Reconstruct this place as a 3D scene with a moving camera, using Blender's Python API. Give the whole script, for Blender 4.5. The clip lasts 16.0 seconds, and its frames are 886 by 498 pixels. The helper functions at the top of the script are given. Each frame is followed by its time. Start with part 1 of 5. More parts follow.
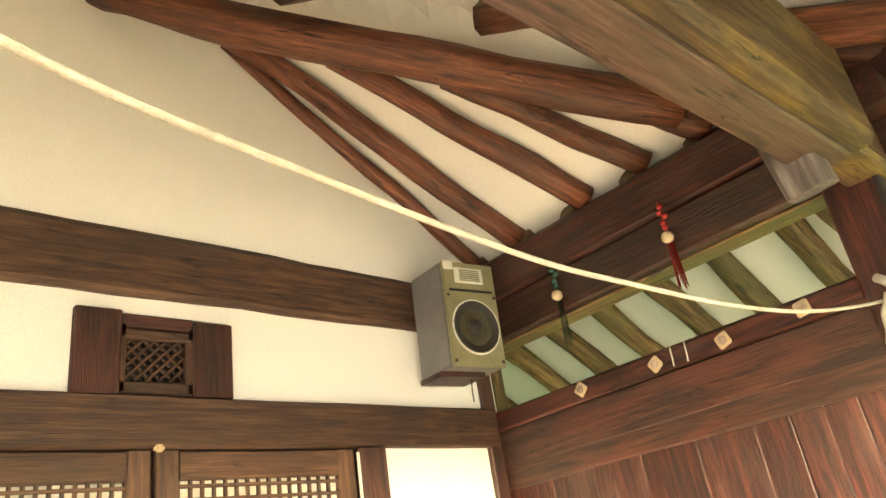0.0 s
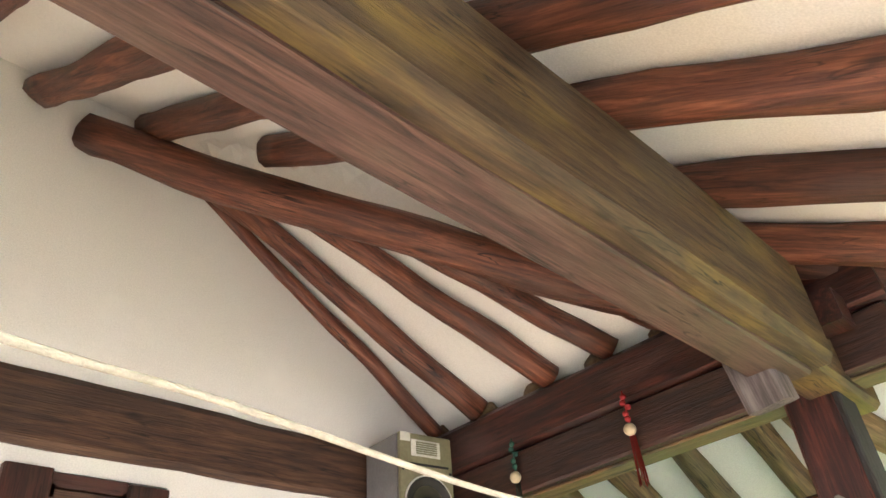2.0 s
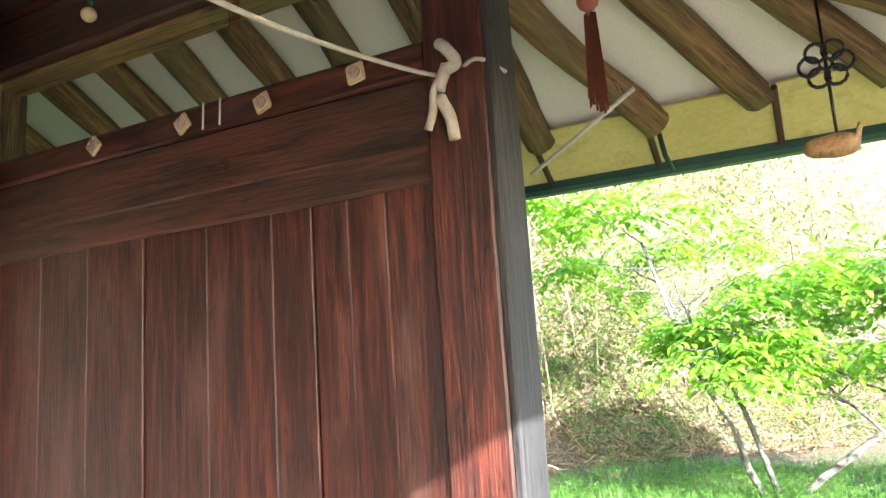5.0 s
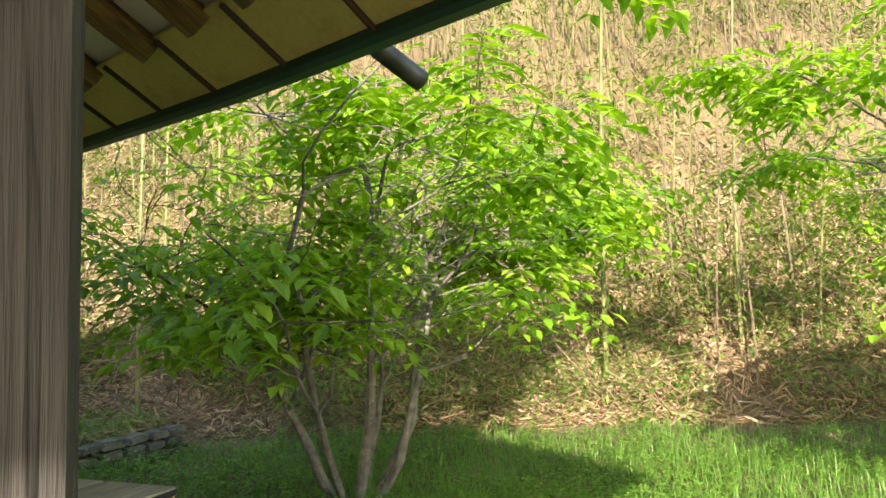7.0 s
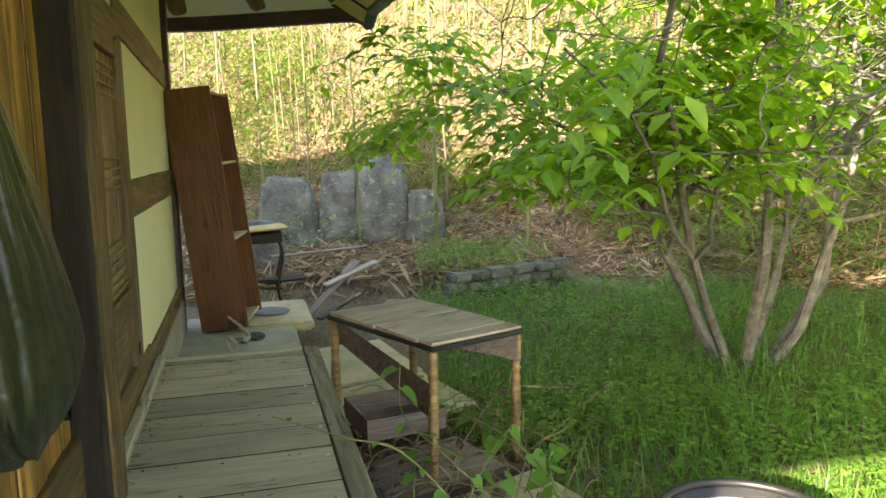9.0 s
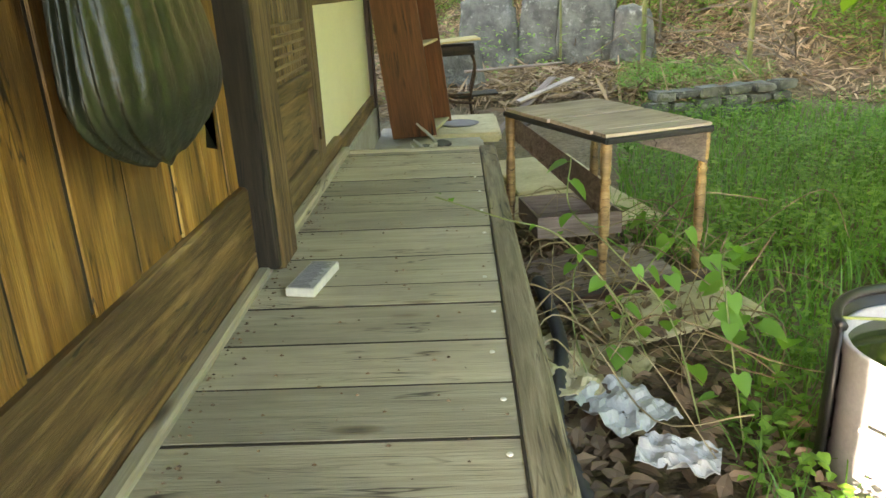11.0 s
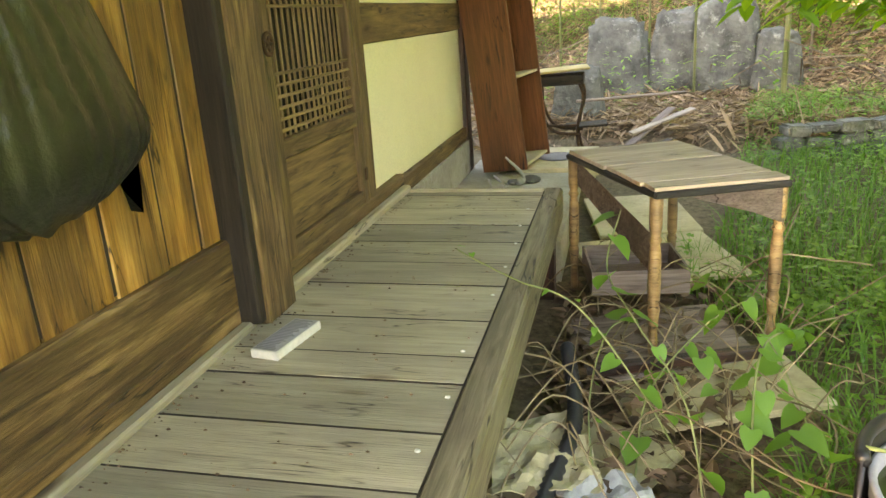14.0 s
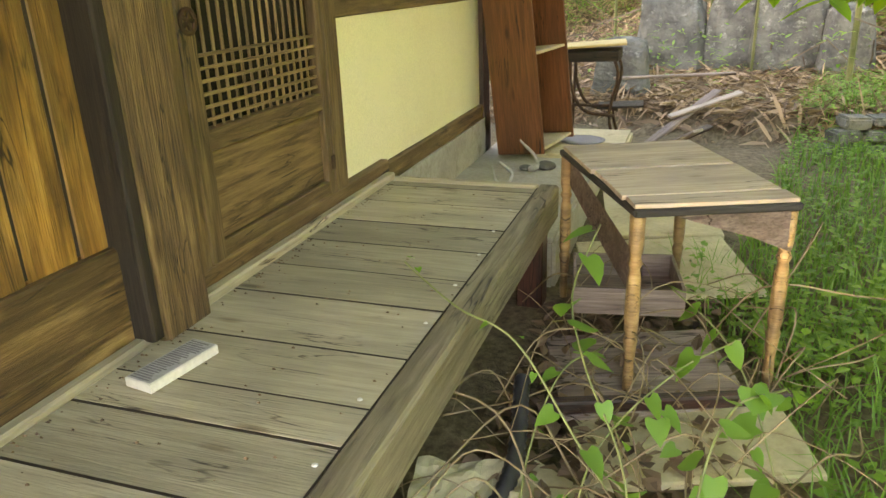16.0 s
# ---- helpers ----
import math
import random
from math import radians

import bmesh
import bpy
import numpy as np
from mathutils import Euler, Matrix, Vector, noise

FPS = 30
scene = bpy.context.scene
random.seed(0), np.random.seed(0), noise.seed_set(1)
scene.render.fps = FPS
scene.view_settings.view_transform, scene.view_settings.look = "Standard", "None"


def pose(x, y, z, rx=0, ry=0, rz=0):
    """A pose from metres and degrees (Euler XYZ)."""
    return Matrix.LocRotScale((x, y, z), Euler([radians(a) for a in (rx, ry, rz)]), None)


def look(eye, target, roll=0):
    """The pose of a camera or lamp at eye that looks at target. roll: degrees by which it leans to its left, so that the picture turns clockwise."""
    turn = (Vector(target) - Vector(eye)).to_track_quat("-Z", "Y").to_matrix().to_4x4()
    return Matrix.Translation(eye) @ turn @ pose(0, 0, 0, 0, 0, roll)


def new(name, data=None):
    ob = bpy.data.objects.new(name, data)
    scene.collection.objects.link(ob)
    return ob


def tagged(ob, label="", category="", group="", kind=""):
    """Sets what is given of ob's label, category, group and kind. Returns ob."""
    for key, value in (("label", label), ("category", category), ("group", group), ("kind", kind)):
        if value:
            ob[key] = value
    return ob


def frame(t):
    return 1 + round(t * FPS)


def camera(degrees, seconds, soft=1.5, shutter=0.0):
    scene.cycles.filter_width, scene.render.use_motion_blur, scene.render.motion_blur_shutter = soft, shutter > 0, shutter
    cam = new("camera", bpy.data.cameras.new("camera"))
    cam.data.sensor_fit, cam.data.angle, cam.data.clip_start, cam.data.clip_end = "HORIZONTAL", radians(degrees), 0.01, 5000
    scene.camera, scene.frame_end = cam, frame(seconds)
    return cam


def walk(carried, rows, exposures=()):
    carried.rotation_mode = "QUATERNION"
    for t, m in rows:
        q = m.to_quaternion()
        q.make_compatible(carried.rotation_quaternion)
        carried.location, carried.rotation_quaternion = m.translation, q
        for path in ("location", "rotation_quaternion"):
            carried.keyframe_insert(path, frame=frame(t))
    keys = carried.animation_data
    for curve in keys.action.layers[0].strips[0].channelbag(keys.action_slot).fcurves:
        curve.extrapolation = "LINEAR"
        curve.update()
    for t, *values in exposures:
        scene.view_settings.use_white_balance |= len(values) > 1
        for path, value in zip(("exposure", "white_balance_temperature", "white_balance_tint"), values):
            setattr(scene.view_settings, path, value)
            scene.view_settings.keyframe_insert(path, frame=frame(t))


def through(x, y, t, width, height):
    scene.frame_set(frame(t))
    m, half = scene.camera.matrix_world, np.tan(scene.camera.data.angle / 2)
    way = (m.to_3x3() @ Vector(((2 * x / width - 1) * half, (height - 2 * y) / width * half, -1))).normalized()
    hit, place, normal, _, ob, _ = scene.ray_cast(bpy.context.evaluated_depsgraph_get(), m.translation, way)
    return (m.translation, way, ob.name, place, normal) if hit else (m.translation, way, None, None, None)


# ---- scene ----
PATH = [
    (0, (-3.249, -3.151, 2.010), (-1.988, -1.840, 2.842), -9.3),
    (0.5, (-3.269, -3.177, 2.097), (-2.085, -1.910, 3.093), -8.1),
    (1, (-3.292, -3.199, 2.160), (-2.170, -1.981, 3.282), -6.9),
    (1.5, (-3.296, -3.215, 2.196), (-2.171, -2.051, 3.371), -6.4),
    (2, (-3.264, -3.242, 2.180), (-2.042, -2.143, 3.319), -6.5),
    (2.5, (-3.163, -3.239, 2.129), (-1.784, -2.222, 3.160), -6.7),
    (3, (-3.054, -3.180, 2.065), (-1.522, -2.254, 2.955), -6.1),
    (3.5, (-2.941, -3.125, 2.008), (-1.296, -2.263, 2.750), -5.1),
    (4, (-2.695, -3.125, 1.926), (-0.981, -2.280, 2.515), -4.4),
    (4.5, (-2.345, -3.192, 1.901), (-0.580, -2.349, 2.321), -4.0),
    (4.7, (-2.219, -3.195, 1.902), (-0.438, -2.355, 2.253), -4.0),
    (6.8, (-0.178, -2.961, 1.823), (1.349, -1.683, 2.011), -1.8),
    (7, (-0.061, -2.894, 1.822), (1.392, -1.527, 1.965), -1.4),
    (7.5, (0.095, -2.658, 1.802), (1.334, -1.096, 1.959), -1.5),
    (8, (0.395, -2.483, 1.822), (1.343, -0.723, 1.880), -1.0),
    (8.5, (0.421, -2.402, 1.792), (1.142, -0.539, 1.711), -0.9),
    (9, (0.553, -2.420, 1.749), (1.072, -0.508, 1.475), -0.9),
    (9.5, (0.634, -2.433, 1.553), (0.990, -0.512, 1.125), -1.2),
    (10, (0.658, -2.345, 1.476), (0.880, -0.443, 0.898), -1.6),
    (12.5, (0.925, -2.409, 1.493), (0.539, -0.574, 0.798), -3.5),
    (13, (0.995, -2.361, 1.523), (0.575, -0.521, 0.859), -3.3),
    (13.5, (1.126, -2.211, 1.517), (0.694, -0.363, 0.887), -3.1),
    (14, (1.243, -2.067, 1.527), (0.775, -0.221, 0.919), -3.7),
    (14.5, (1.313, -1.934, 1.530), (0.762, -0.108, 0.926), -3.7),
    (15, (1.417, -1.707, 1.574), (0.785, 0.091, 0.967), -3.1),
    (15.5, (1.515, -1.612, 1.577), (0.861, 0.164, 0.929), -2.8),
    (16, (1.533, -1.591, 1.575), (0.918, 0.179, 0.874), -2.0),
]
cam = camera(62.6, 16.0)
walk(cam, [(t, look(eye, target, roll)) for t, eye, target, roll in PATH],
     exposures=[(0, 4.6, 7000, 4), (1.0, 4.5, 5900, 12), (2.0, 4.45, 5500, 13), (4.0, 4.1, 5700, 9), (4.7, 3.5, 5700, 10), (6.8, 2.25, 7900, 8), (7.4, 1.95, 7900, 8),
                (8.0, 2.15, 7800, 12), (9.2, 3.2, 8500, 12), (10.0, 3.5, 9200, 8), (12.5, 3.85, 8900, 15), (14, 3.9, 10000, 17), (16, 3.9, 10300, 21)])

# ---- light ----
world = bpy.data.worlds.new("sky")
scene.world = world
world.use_nodes = True
wn = world.node_tree
sky = wn.nodes.new("ShaderNodeTexSky")
sky.sky_type, sky.sun_disc = "NISHITA", False
sky.sun_elevation, sky.sun_rotation = radians(22), radians(223)
wn.links.new(sky.outputs[0], wn.nodes["Background"].inputs[0])
wn.nodes["Background"].inputs[1].default_value = 0.15
sun = new("sun", bpy.data.lights.new("sun", "SUN"))
sun.data.energy, sun.data.angle, sun.data.color = 4.2, radians(0.6), (1.0, 0.94, 0.84)
sun.matrix_basis = look((0, 0, 10), (0.66, 0.70, 10 - 0.385))


# ---- materials ----
def nodes_of(name):
    m = bpy.data.materials.new(name)
    m.use_nodes = True
    return m, m.node_tree.nodes, m.node_tree.links, m.node_tree.nodes["Principled BSDF"]


def ramp(n, stops):
    r = n.new("ShaderNodeValToRGB")
    els = r.color_ramp.elements
    while len(els) < len(stops):
        els.new(0.5)
    for e, (p, c) in zip(els, stops):
        e.position, e.color = p, (*c, 1)
    return r


def coords(n, l, scale, rnd=True):
    """Object coordinates scaled per axis, shifted by the object's own random number."""
    tc, mp = n.new("ShaderNodeTexCoord"), n.new("ShaderNodeMapping")
    mp.inputs["Scale"].default_value = scale
    l.new(tc.outputs["Object"], mp.inputs["Vector"])
    if rnd:
        info, mul = n.new("ShaderNodeObjectInfo"), n.new("ShaderNodeVectorMath")
        mul.operation = "SCALE"
        mul.inputs[0].default_value = (37, 19, 53)
        l.new(info.outputs["Random"], mul.inputs["Scale"])
        l.new(mul.outputs[0], mp.inputs["Location"])
    return mp


def noise_tex(n, l, vec, scale, detail=6, rough=0.6, dist=0.0):
    t = n.new("ShaderNodeTexNoise")
    t.inputs["Scale"].default_value, t.inputs["Detail"].default_value = scale, detail
    t.inputs["Roughness"].default_value, t.inputs["Distortion"].default_value = rough, dist
    l.new(vec.outputs[0], t.inputs["Vector"])
    return t


def mix(n, l, a, b, f, mode="MIX"):
    m = n.new("ShaderNodeMix")
    m.data_type, m.blend_type = "RGBA", mode
    for sock, v in ((m.inputs[6], a), (m.inputs[7], b), (m.inputs[0], f)):
        if hasattr(v, "links"):
            l.new(v, sock)
        elif isinstance(v, tuple):
            sock.default_value = (*v, 1)
        else:
            sock.default_value = v
    return m.outputs[2]


def wood(name, dark, mid, light, patch=None, rough=0.62, grain=1.0, bump=0.35, amount=0.5, streak=0.6):
    """Timber with its grain along the object's own x axis; patch: a second colour in broad worn areas."""
    m, n, l, p = nodes_of(name)
    g = noise_tex(n, l, coords(n, l, (1.1 * grain, 16 * grain, 16 * grain)), 2.2, 8, 0.65, 0.5)
    fine = noise_tex(n, l, coords(n, l, (4, 110, 110)), 1.5, 3, 0.6)
    col = ramp(n, [(0.34, dark), (0.5, mid), (0.67, light)])
    l.new(g.outputs[0], col.inputs[0])
    c = col.outputs[0]
    if patch:
        b = noise_tex(n, l, coords(n, l, (0.9, 3, 3)), 1.6, 5, 0.6)
        r = ramp(n, [(0.62 - amount * 0.3, (0, 0, 0)), (0.78 - amount * 0.3, (1, 1, 1))])
        l.new(b.outputs[0], r.inputs[0])
        c = mix(n, l, c, mix(n, l, c, patch, 0.75), r.outputs[0])
    f2 = ramp(n, [(0.32, (0.4, 0.4, 0.4)), (0.55, (1, 1, 1))])
    l.new(fine.outputs[0], f2.inputs[0])
    c = mix(n, l, c, f2.outputs[0], streak, "MULTIPLY")
    ck = noise_tex(n, l, coords(n, l, (0.7, 9, 9)), 2.0, 3, 0.5, 0.8)
    cr = ramp(n, [(0.485, (1, 1, 1)), (0.5, (0.12, 0.1, 0.1)), (0.507, (0.12, 0.1, 0.1)), (0.52, (1, 1, 1))])
    l.new(ck.outputs[0], cr.inputs[0])
    km = noise_tex(n, l, coords(n, l, (1.5, 2.5, 2.5)), 1.7, 2)
    kr = ramp(n, [(0.48, (0, 0, 0)), (0.6, (1, 1, 1))])
    l.new(km.outputs[0], kr.inputs[0])
    c = mix(n, l, c, mix(n, l, c, cr.outputs[0], 1.0, "MULTIPLY"), kr.outputs[0])
    kv = n.new("ShaderNodeTexVoronoi")
    kv.inputs["Scale"].default_value = 1.0
    l.new(coords(n, l, (2.2, 7, 7)).outputs[0], kv.inputs["Vector"])
    kn = ramp(n, [(0.05, (0.22, 0.19, 0.17)), (0.10, (0.62, 0.55, 0.48)), (0.16, (1, 1, 1))])
    l.new(kv.outputs["Distance"], kn.inputs[0])
    c = mix(n, l, c, kn.outputs[0], 0.85, "MULTIPLY")
    info = n.new("ShaderNodeObjectInfo")
    v = ramp(n, [(0, (0.72, 0.72, 0.72)), (1, (1.12, 1.1, 1.08))])
    l.new(info.outputs["Random"], v.inputs[0])
    c = mix(n, l, c, v.outputs[0], 1.0, "MULTIPLY")
    l.new(c, p.inputs["Base Color"])
    p.inputs["Roughness"].default_value = rough
    bp, add = n.new("ShaderNodeBump"), n.new("ShaderNodeMath")
    l.new(g.outputs[0], add.inputs[0]), l.new(fine.outputs[0], add.inputs[1])
    bp.inputs["Strength"].default_value, bp.inputs["Distance"].default_value = bump, 0.012
    l.new(add.outputs[0], bp.inputs["Height"]), l.new(bp.outputs[0], p.inputs["Normal"])
    return m


def rough_mat(name, a, b, scale=3.0, rough=0.85, bump=0.25, fine=40.0, metal=0.0, stain=None, dist=0.01):
    """A surface of two mottled colours with fine grain, and stains where given."""
    m, n, l, p = nodes_of(name)
    v = coords(n, l, (1, 1, 1))
    big, small = noise_tex(n, l, v, scale, 6), noise_tex(n, l, v, fine, 4)
    r = ramp(n, [(0.35, a), (0.65, b)])
    l.new(big.outputs[0], r.inputs[0])
    s = ramp(n, [(0.3, (0.8, 0.8, 0.8)), (0.65, (1, 1, 1))])
    l.new(small.outputs[0], s.inputs[0])
    c = mix(n, l, r.outputs[0], s.outputs[0], 0.8, "MULTIPLY")
    if stain:
        t = noise_tex(n, l, v, scale * 2.3, 8, 0.7)
        k = ramp(n, [(0.56, (0, 0, 0)), (0.7, (1, 1, 1))])
        l.new(t.outputs[0], k.inputs[0])
        c = mix(n, l, c, stain, k.outputs[0])
    l.new(c, p.inputs["Base Color"])
    p.inputs["Roughness"].default_value, p.inputs["Metallic"].default_value = rough, metal
    bp = n.new("ShaderNodeBump")
    bp.inputs["Strength"].default_value, bp.inputs["Distance"].default_value = bump, dist
    l.new(small.outputs[0], bp.inputs["Height"]), l.new(bp.outputs[0], p.inputs["Normal"])
    return m


def leaf_mat(name, a, b, through=0.5, rough=0.45):
    """Leaves that let light through, each island a shade of its own."""
    m, n, l, p = nodes_of(name)
    g = n.new("ShaderNodeNewGeometry")
    r = ramp(n, [(0.0, a), (1.0, b)])
    l.new(g.outputs["Random Per Island"], r.inputs[0])
    l.new(r.outputs[0], p.inputs["Base Color"])
    p.inputs["Roughness"].default_value = rough
    t, mx = n.new("ShaderNodeBsdfTranslucent"), n.new("ShaderNodeMixShader")
    l.new(mix(n, l, r.outputs[0], (1.25, 1.3, 0.5), 1.0, "MULTIPLY"), t.inputs[0])
    mx.inputs[0].default_value = through
    l.new(p.outputs[0], mx.inputs[1]), l.new(t.outputs[0], mx.inputs[2])
    l.new(mx.outputs[0], n["Material Output"].inputs["Surface"])
    return m


def plain(name, c, rough=0.5, metal=0.0):
    return rough_mat(name, tuple(v * 0.85 for v in c), c, 8.0, rough, 0.08, 60.0, metal)


RED = wood("red_timber", (0.011, 0.004, 0.0035), (0.045, 0.011, 0.008), (0.12, 0.03, 0.018), (0.11, 0.055, 0.045), 0.4, amount=0.25)
DARK = wood("dark_timber", (0.012, 0.007, 0.006), (0.038, 0.017, 0.013), (0.085, 0.038, 0.026), (0.09, 0.028, 0.02), 0.45)
BROWN = wood("brown_timber", (0.028, 0.013, 0.009), (0.07, 0.034, 0.02), (0.13, 0.07, 0.038), (0.045, 0.025, 0.017))
RAFTER = wood("rafter_timber", (0.045, 0.014, 0.009), (0.145, 0.047, 0.025), (0.29, 0.11, 0.055), (0.07, 0.032, 0.022), 0.5)
YELLOW = wood("weathered_rafter", (0.06, 0.03, 0.012), (0.20, 0.115, 0.045), (0.36, 0.23, 0.09), (0.15, 0.12, 0.05), 0.65)
MOSSY = wood("main_beam_timber", (0.03, 0.017, 0.010), (0.085, 0.052, 0.026), (0.16, 0.105, 0.045), (0.24, 0.16, 0.03), 0.6, amount=0.3)
UNDER = wood("purple_timber", (0.022, 0.012, 0.010), (0.075, 0.036, 0.029), (0.15, 0.08, 0.06), (0.10, 0.07, 0.05), 0.55)
PALE = wood("bleached_end", (0.07, 0.055, 0.055), (0.15, 0.125, 0.125), (0.26, 0.225, 0.22), (0.06, 0.05, 0.045), 0.8)
ORANGE = wood("outer_plank", (0.15, 0.066, 0.016), (0.36, 0.18, 0.042), (0.52, 0.30, 0.09), (0.075, 0.042, 0.016), 0.5, amount=0.7, streak=0.35)
SKIRT = wood("skirting_timber", (0.035, 0.02, 0.009), (0.21, 0.125, 0.048), (0.42, 0.28, 0.125), (0.05, 0.03, 0.014), 0.55, amount=0.75, streak=0.35)
GREY = wood("veranda_board", (0.32, 0.28, 0.195), (0.40, 0.355, 0.25), (0.475, 0.425, 0.31), (0.28, 0.25, 0.185), 0.55, amount=0.5, bump=0.3, streak=0.25)
DOORW = wood("door_timber", (0.06, 0.038, 0.016), (0.16, 0.10, 0.044), (0.27, 0.18, 0.08), (0.08, 0.05, 0.024), streak=0.35)
OLDPOST = wood("old_post", (0.03, 0.02, 0.01), (0.15, 0.09, 0.038), (0.29, 0.19, 0.08), (0.05, 0.034, 0.018), 0.75, bump=1.0)
SHELFW = wood("shelf_veneer", (0.10, 0.036, 0.014), (0.15, 0.055, 0.022), (0.20, 0.08, 0.035), (0.11, 0.045, 0.02), 0.4, bump=0.08)
TABLEW = wood("table_top", (0.38, 0.295, 0.235), (0.49, 0.39, 0.315), (0.57, 0.47, 0.385), (0.30, 0.24, 0.20), 0.75, streak=0.2)
LEGW = wood("table_leg_wood", (0.20, 0.12, 0.05), (0.34, 0.21, 0.095), (0.46, 0.31, 0.15), (0.13, 0.08, 0.045), 0.5, streak=0.2)
PURPLE = wood("faded_board", (0.19, 0.14, 0.12), (0.29, 0.22, 0.195), (0.39, 0.31, 0.27), (0.20, 0.15, 0.12), 0.8)
POSTGREY = wood("grey_post", (0.009, 0.0085, 0.009), (0.024, 0.023, 0.024), (0.05, 0.048, 0.05), (0.018, 0.016, 0.016), 0.8, streak=0.4)
PLASTER = rough_mat("white_plaster", (0.83, 0.82, 0.785), (0.86, 0.85, 0.82), 0.7, 0.92, 0.06, 140, stain=(0.825, 0.815, 0.78))
CREAM = rough_mat("cream_plaster", (0.74, 0.68, 0.42), (0.80, 0.75, 0.48), 0.9, 0.92, 0.05, 120, stain=(0.755, 0.70, 0.44))
FASCIA = rough_mat("yellow_paint", (0.62, 0.55, 0.20), (0.70, 0.62, 0.25), 2.0, 0.7, 0.1, stain=(0.45, 0.38, 0.15))
GUTTER = rough_mat("green_paint", (0.02, 0.07, 0.055), (0.03, 0.10, 0.08), 3, 0.45, 0.1)
TILE = rough_mat("roof_tile", (0.05, 0.05, 0.055), (0.10, 0.10, 0.105), 2, 0.8, 0.4)
CONCRETE = rough_mat("concrete", (0.34, 0.32, 0.27), (0.46, 0.44, 0.38), 2.5, 0.9, 0.3, stain=(0.25, 0.23, 0.18))
STONE = rough_mat("lichened_stone", (0.07, 0.072, 0.066), (0.19, 0.19, 0.17), 3.5, 0.95, 0.9, 18, stain=(0.34, 0.35, 0.31), dist=0.04)
EDGEW = wood("edge_timber", (0.13, 0.105, 0.06), (0.26, 0.22, 0.14), (0.37, 0.32, 0.22), (0.16, 0.13, 0.085), 0.6, bump=0.4, streak=0.3)
LATT = wood("lattice_timber", (0.12, 0.08, 0.035), (0.24, 0.16, 0.075), (0.36, 0.25, 0.12), (0.14, 0.09, 0.045), 0.6, streak=0.2)
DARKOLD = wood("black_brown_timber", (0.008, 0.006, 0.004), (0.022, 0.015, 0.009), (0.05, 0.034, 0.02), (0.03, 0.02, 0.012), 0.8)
IRON = rough_mat("rusty_iron", (0.04, 0.025, 0.018), (0.10, 0.055, 0.03), 12, 0.7, 0.3, metal=0.5)
BARK = rough_mat("bark", (0.085, 0.078, 0.07), (0.20, 0.19, 0.175), 9, 0.9, 0.7, 60, stain=(0.28, 0.27, 0.25), dist=0.02)
TWIG = rough_mat("dry_stem", (0.16, 0.11, 0.06), (0.32, 0.25, 0.15), 6, 0.9, 0.3)
VINE = rough_mat("vine_stem", (0.16, 0.20, 0.07), (0.30, 0.32, 0.13), 6, 0.7, 0.2)
BAMBOO = rough_mat("bamboo_cane", (0.08, 0.10, 0.03), (0.20, 0.20, 0.08), 2, 0.4, 0.1)
DRYCANE = rough_mat("dead_cane", (0.07, 0.05, 0.035), (0.20, 0.155, 0.105), 3, 0.8, 0.2)
LEAF = leaf_mat("tree_leaf", (0.12, 0.28, 0.025), (0.32, 0.50, 0.05), 0.5)
VLEAF = leaf_mat("vine_leaf", (0.09, 0.23, 0.04), (0.15, 0.32, 0.06), 0.45)
GRASS = leaf_mat("grass_blade", (0.06, 0.17, 0.03), (0.17, 0.32, 0.07), 0.4)
WEED = leaf_mat("weed_leaf", (0.08, 0.20, 0.03), (0.19, 0.34, 0.06), 0.4)
STRAW = leaf_mat("dry_litter", (0.08, 0.048, 0.03), (0.47, 0.33, 0.22), 0.12, 0.8)
DRYLEAF = leaf_mat("dead_leaf", (0.06, 0.038, 0.025), (0.22, 0.14, 0.09), 0.1, 0.8)
BAMLEAF = leaf_mat("bamboo_leaf", (0.04, 0.11, 0.018), (0.20, 0.31, 0.05), 0.45)
BAG = rough_mat("black_plastic_film", (0.007, 0.009, 0.006), (0.021, 0.026, 0.014), 5, 0.36, 0.6, 22)
WHITE = plain("white_plastic", (0.36, 0.355, 0.40), 0.45)
BLACK = plain("black_plastic", (0.015, 0.015, 0.018), 0.4)
ROPE = rough_mat("white_cotton", (0.36, 0.34, 0.30), (0.47, 0.45, 0.41), 20, 0.95, 0.5, 120)
SPEAK = plain("grey_vinyl", (0.20, 0.195, 0.20), 0.5)
GOLD = plain("olive_gold_panel", (0.30, 0.28, 0.17), 0.4, 0.3)
CONE = plain("speaker_cone", (0.022, 0.018, 0.015), 0.7)
IVORY = plain("ivory_pieces", (0.62, 0.50, 0.32), 0.6)
THREADR = plain("red_thread", (0.40, 0.03, 0.03), 0.9)
THREADG = plain("dark_green_thread", (0.03, 0.10, 0.07), 0.9)
THREADB = plain("brown_red_thread", (0.28, 0.10, 0.07), 0.9)
PAPER = plain("paper_white", (0.70, 0.68, 0.62), 0.8)
PRINT = plain("grey_print", (0.20, 0.19, 0.20), 0.8)
BOARD = rough_mat("pale_board", (0.42, 0.36, 0.22), (0.58, 0.50, 0.32), 3, 0.85, 0.2, stain=(0.28, 0.22, 0.13))
YPLY = rough_mat("yellow_plywood", (0.40, 0.30, 0.12), (0.55, 0.43, 0.18), 3, 0.7, 0.15, stain=(0.33, 0.25, 0.11))
SHEET = plain("dirty_white_sheet", (0.45, 0.45, 0.46), 0.5)
PIPEM = plain("dark_grey_pipe", (0.035, 0.035, 0.04), 0.5)
WATERM, wnn, wll, wpp = nodes_of("green_water")
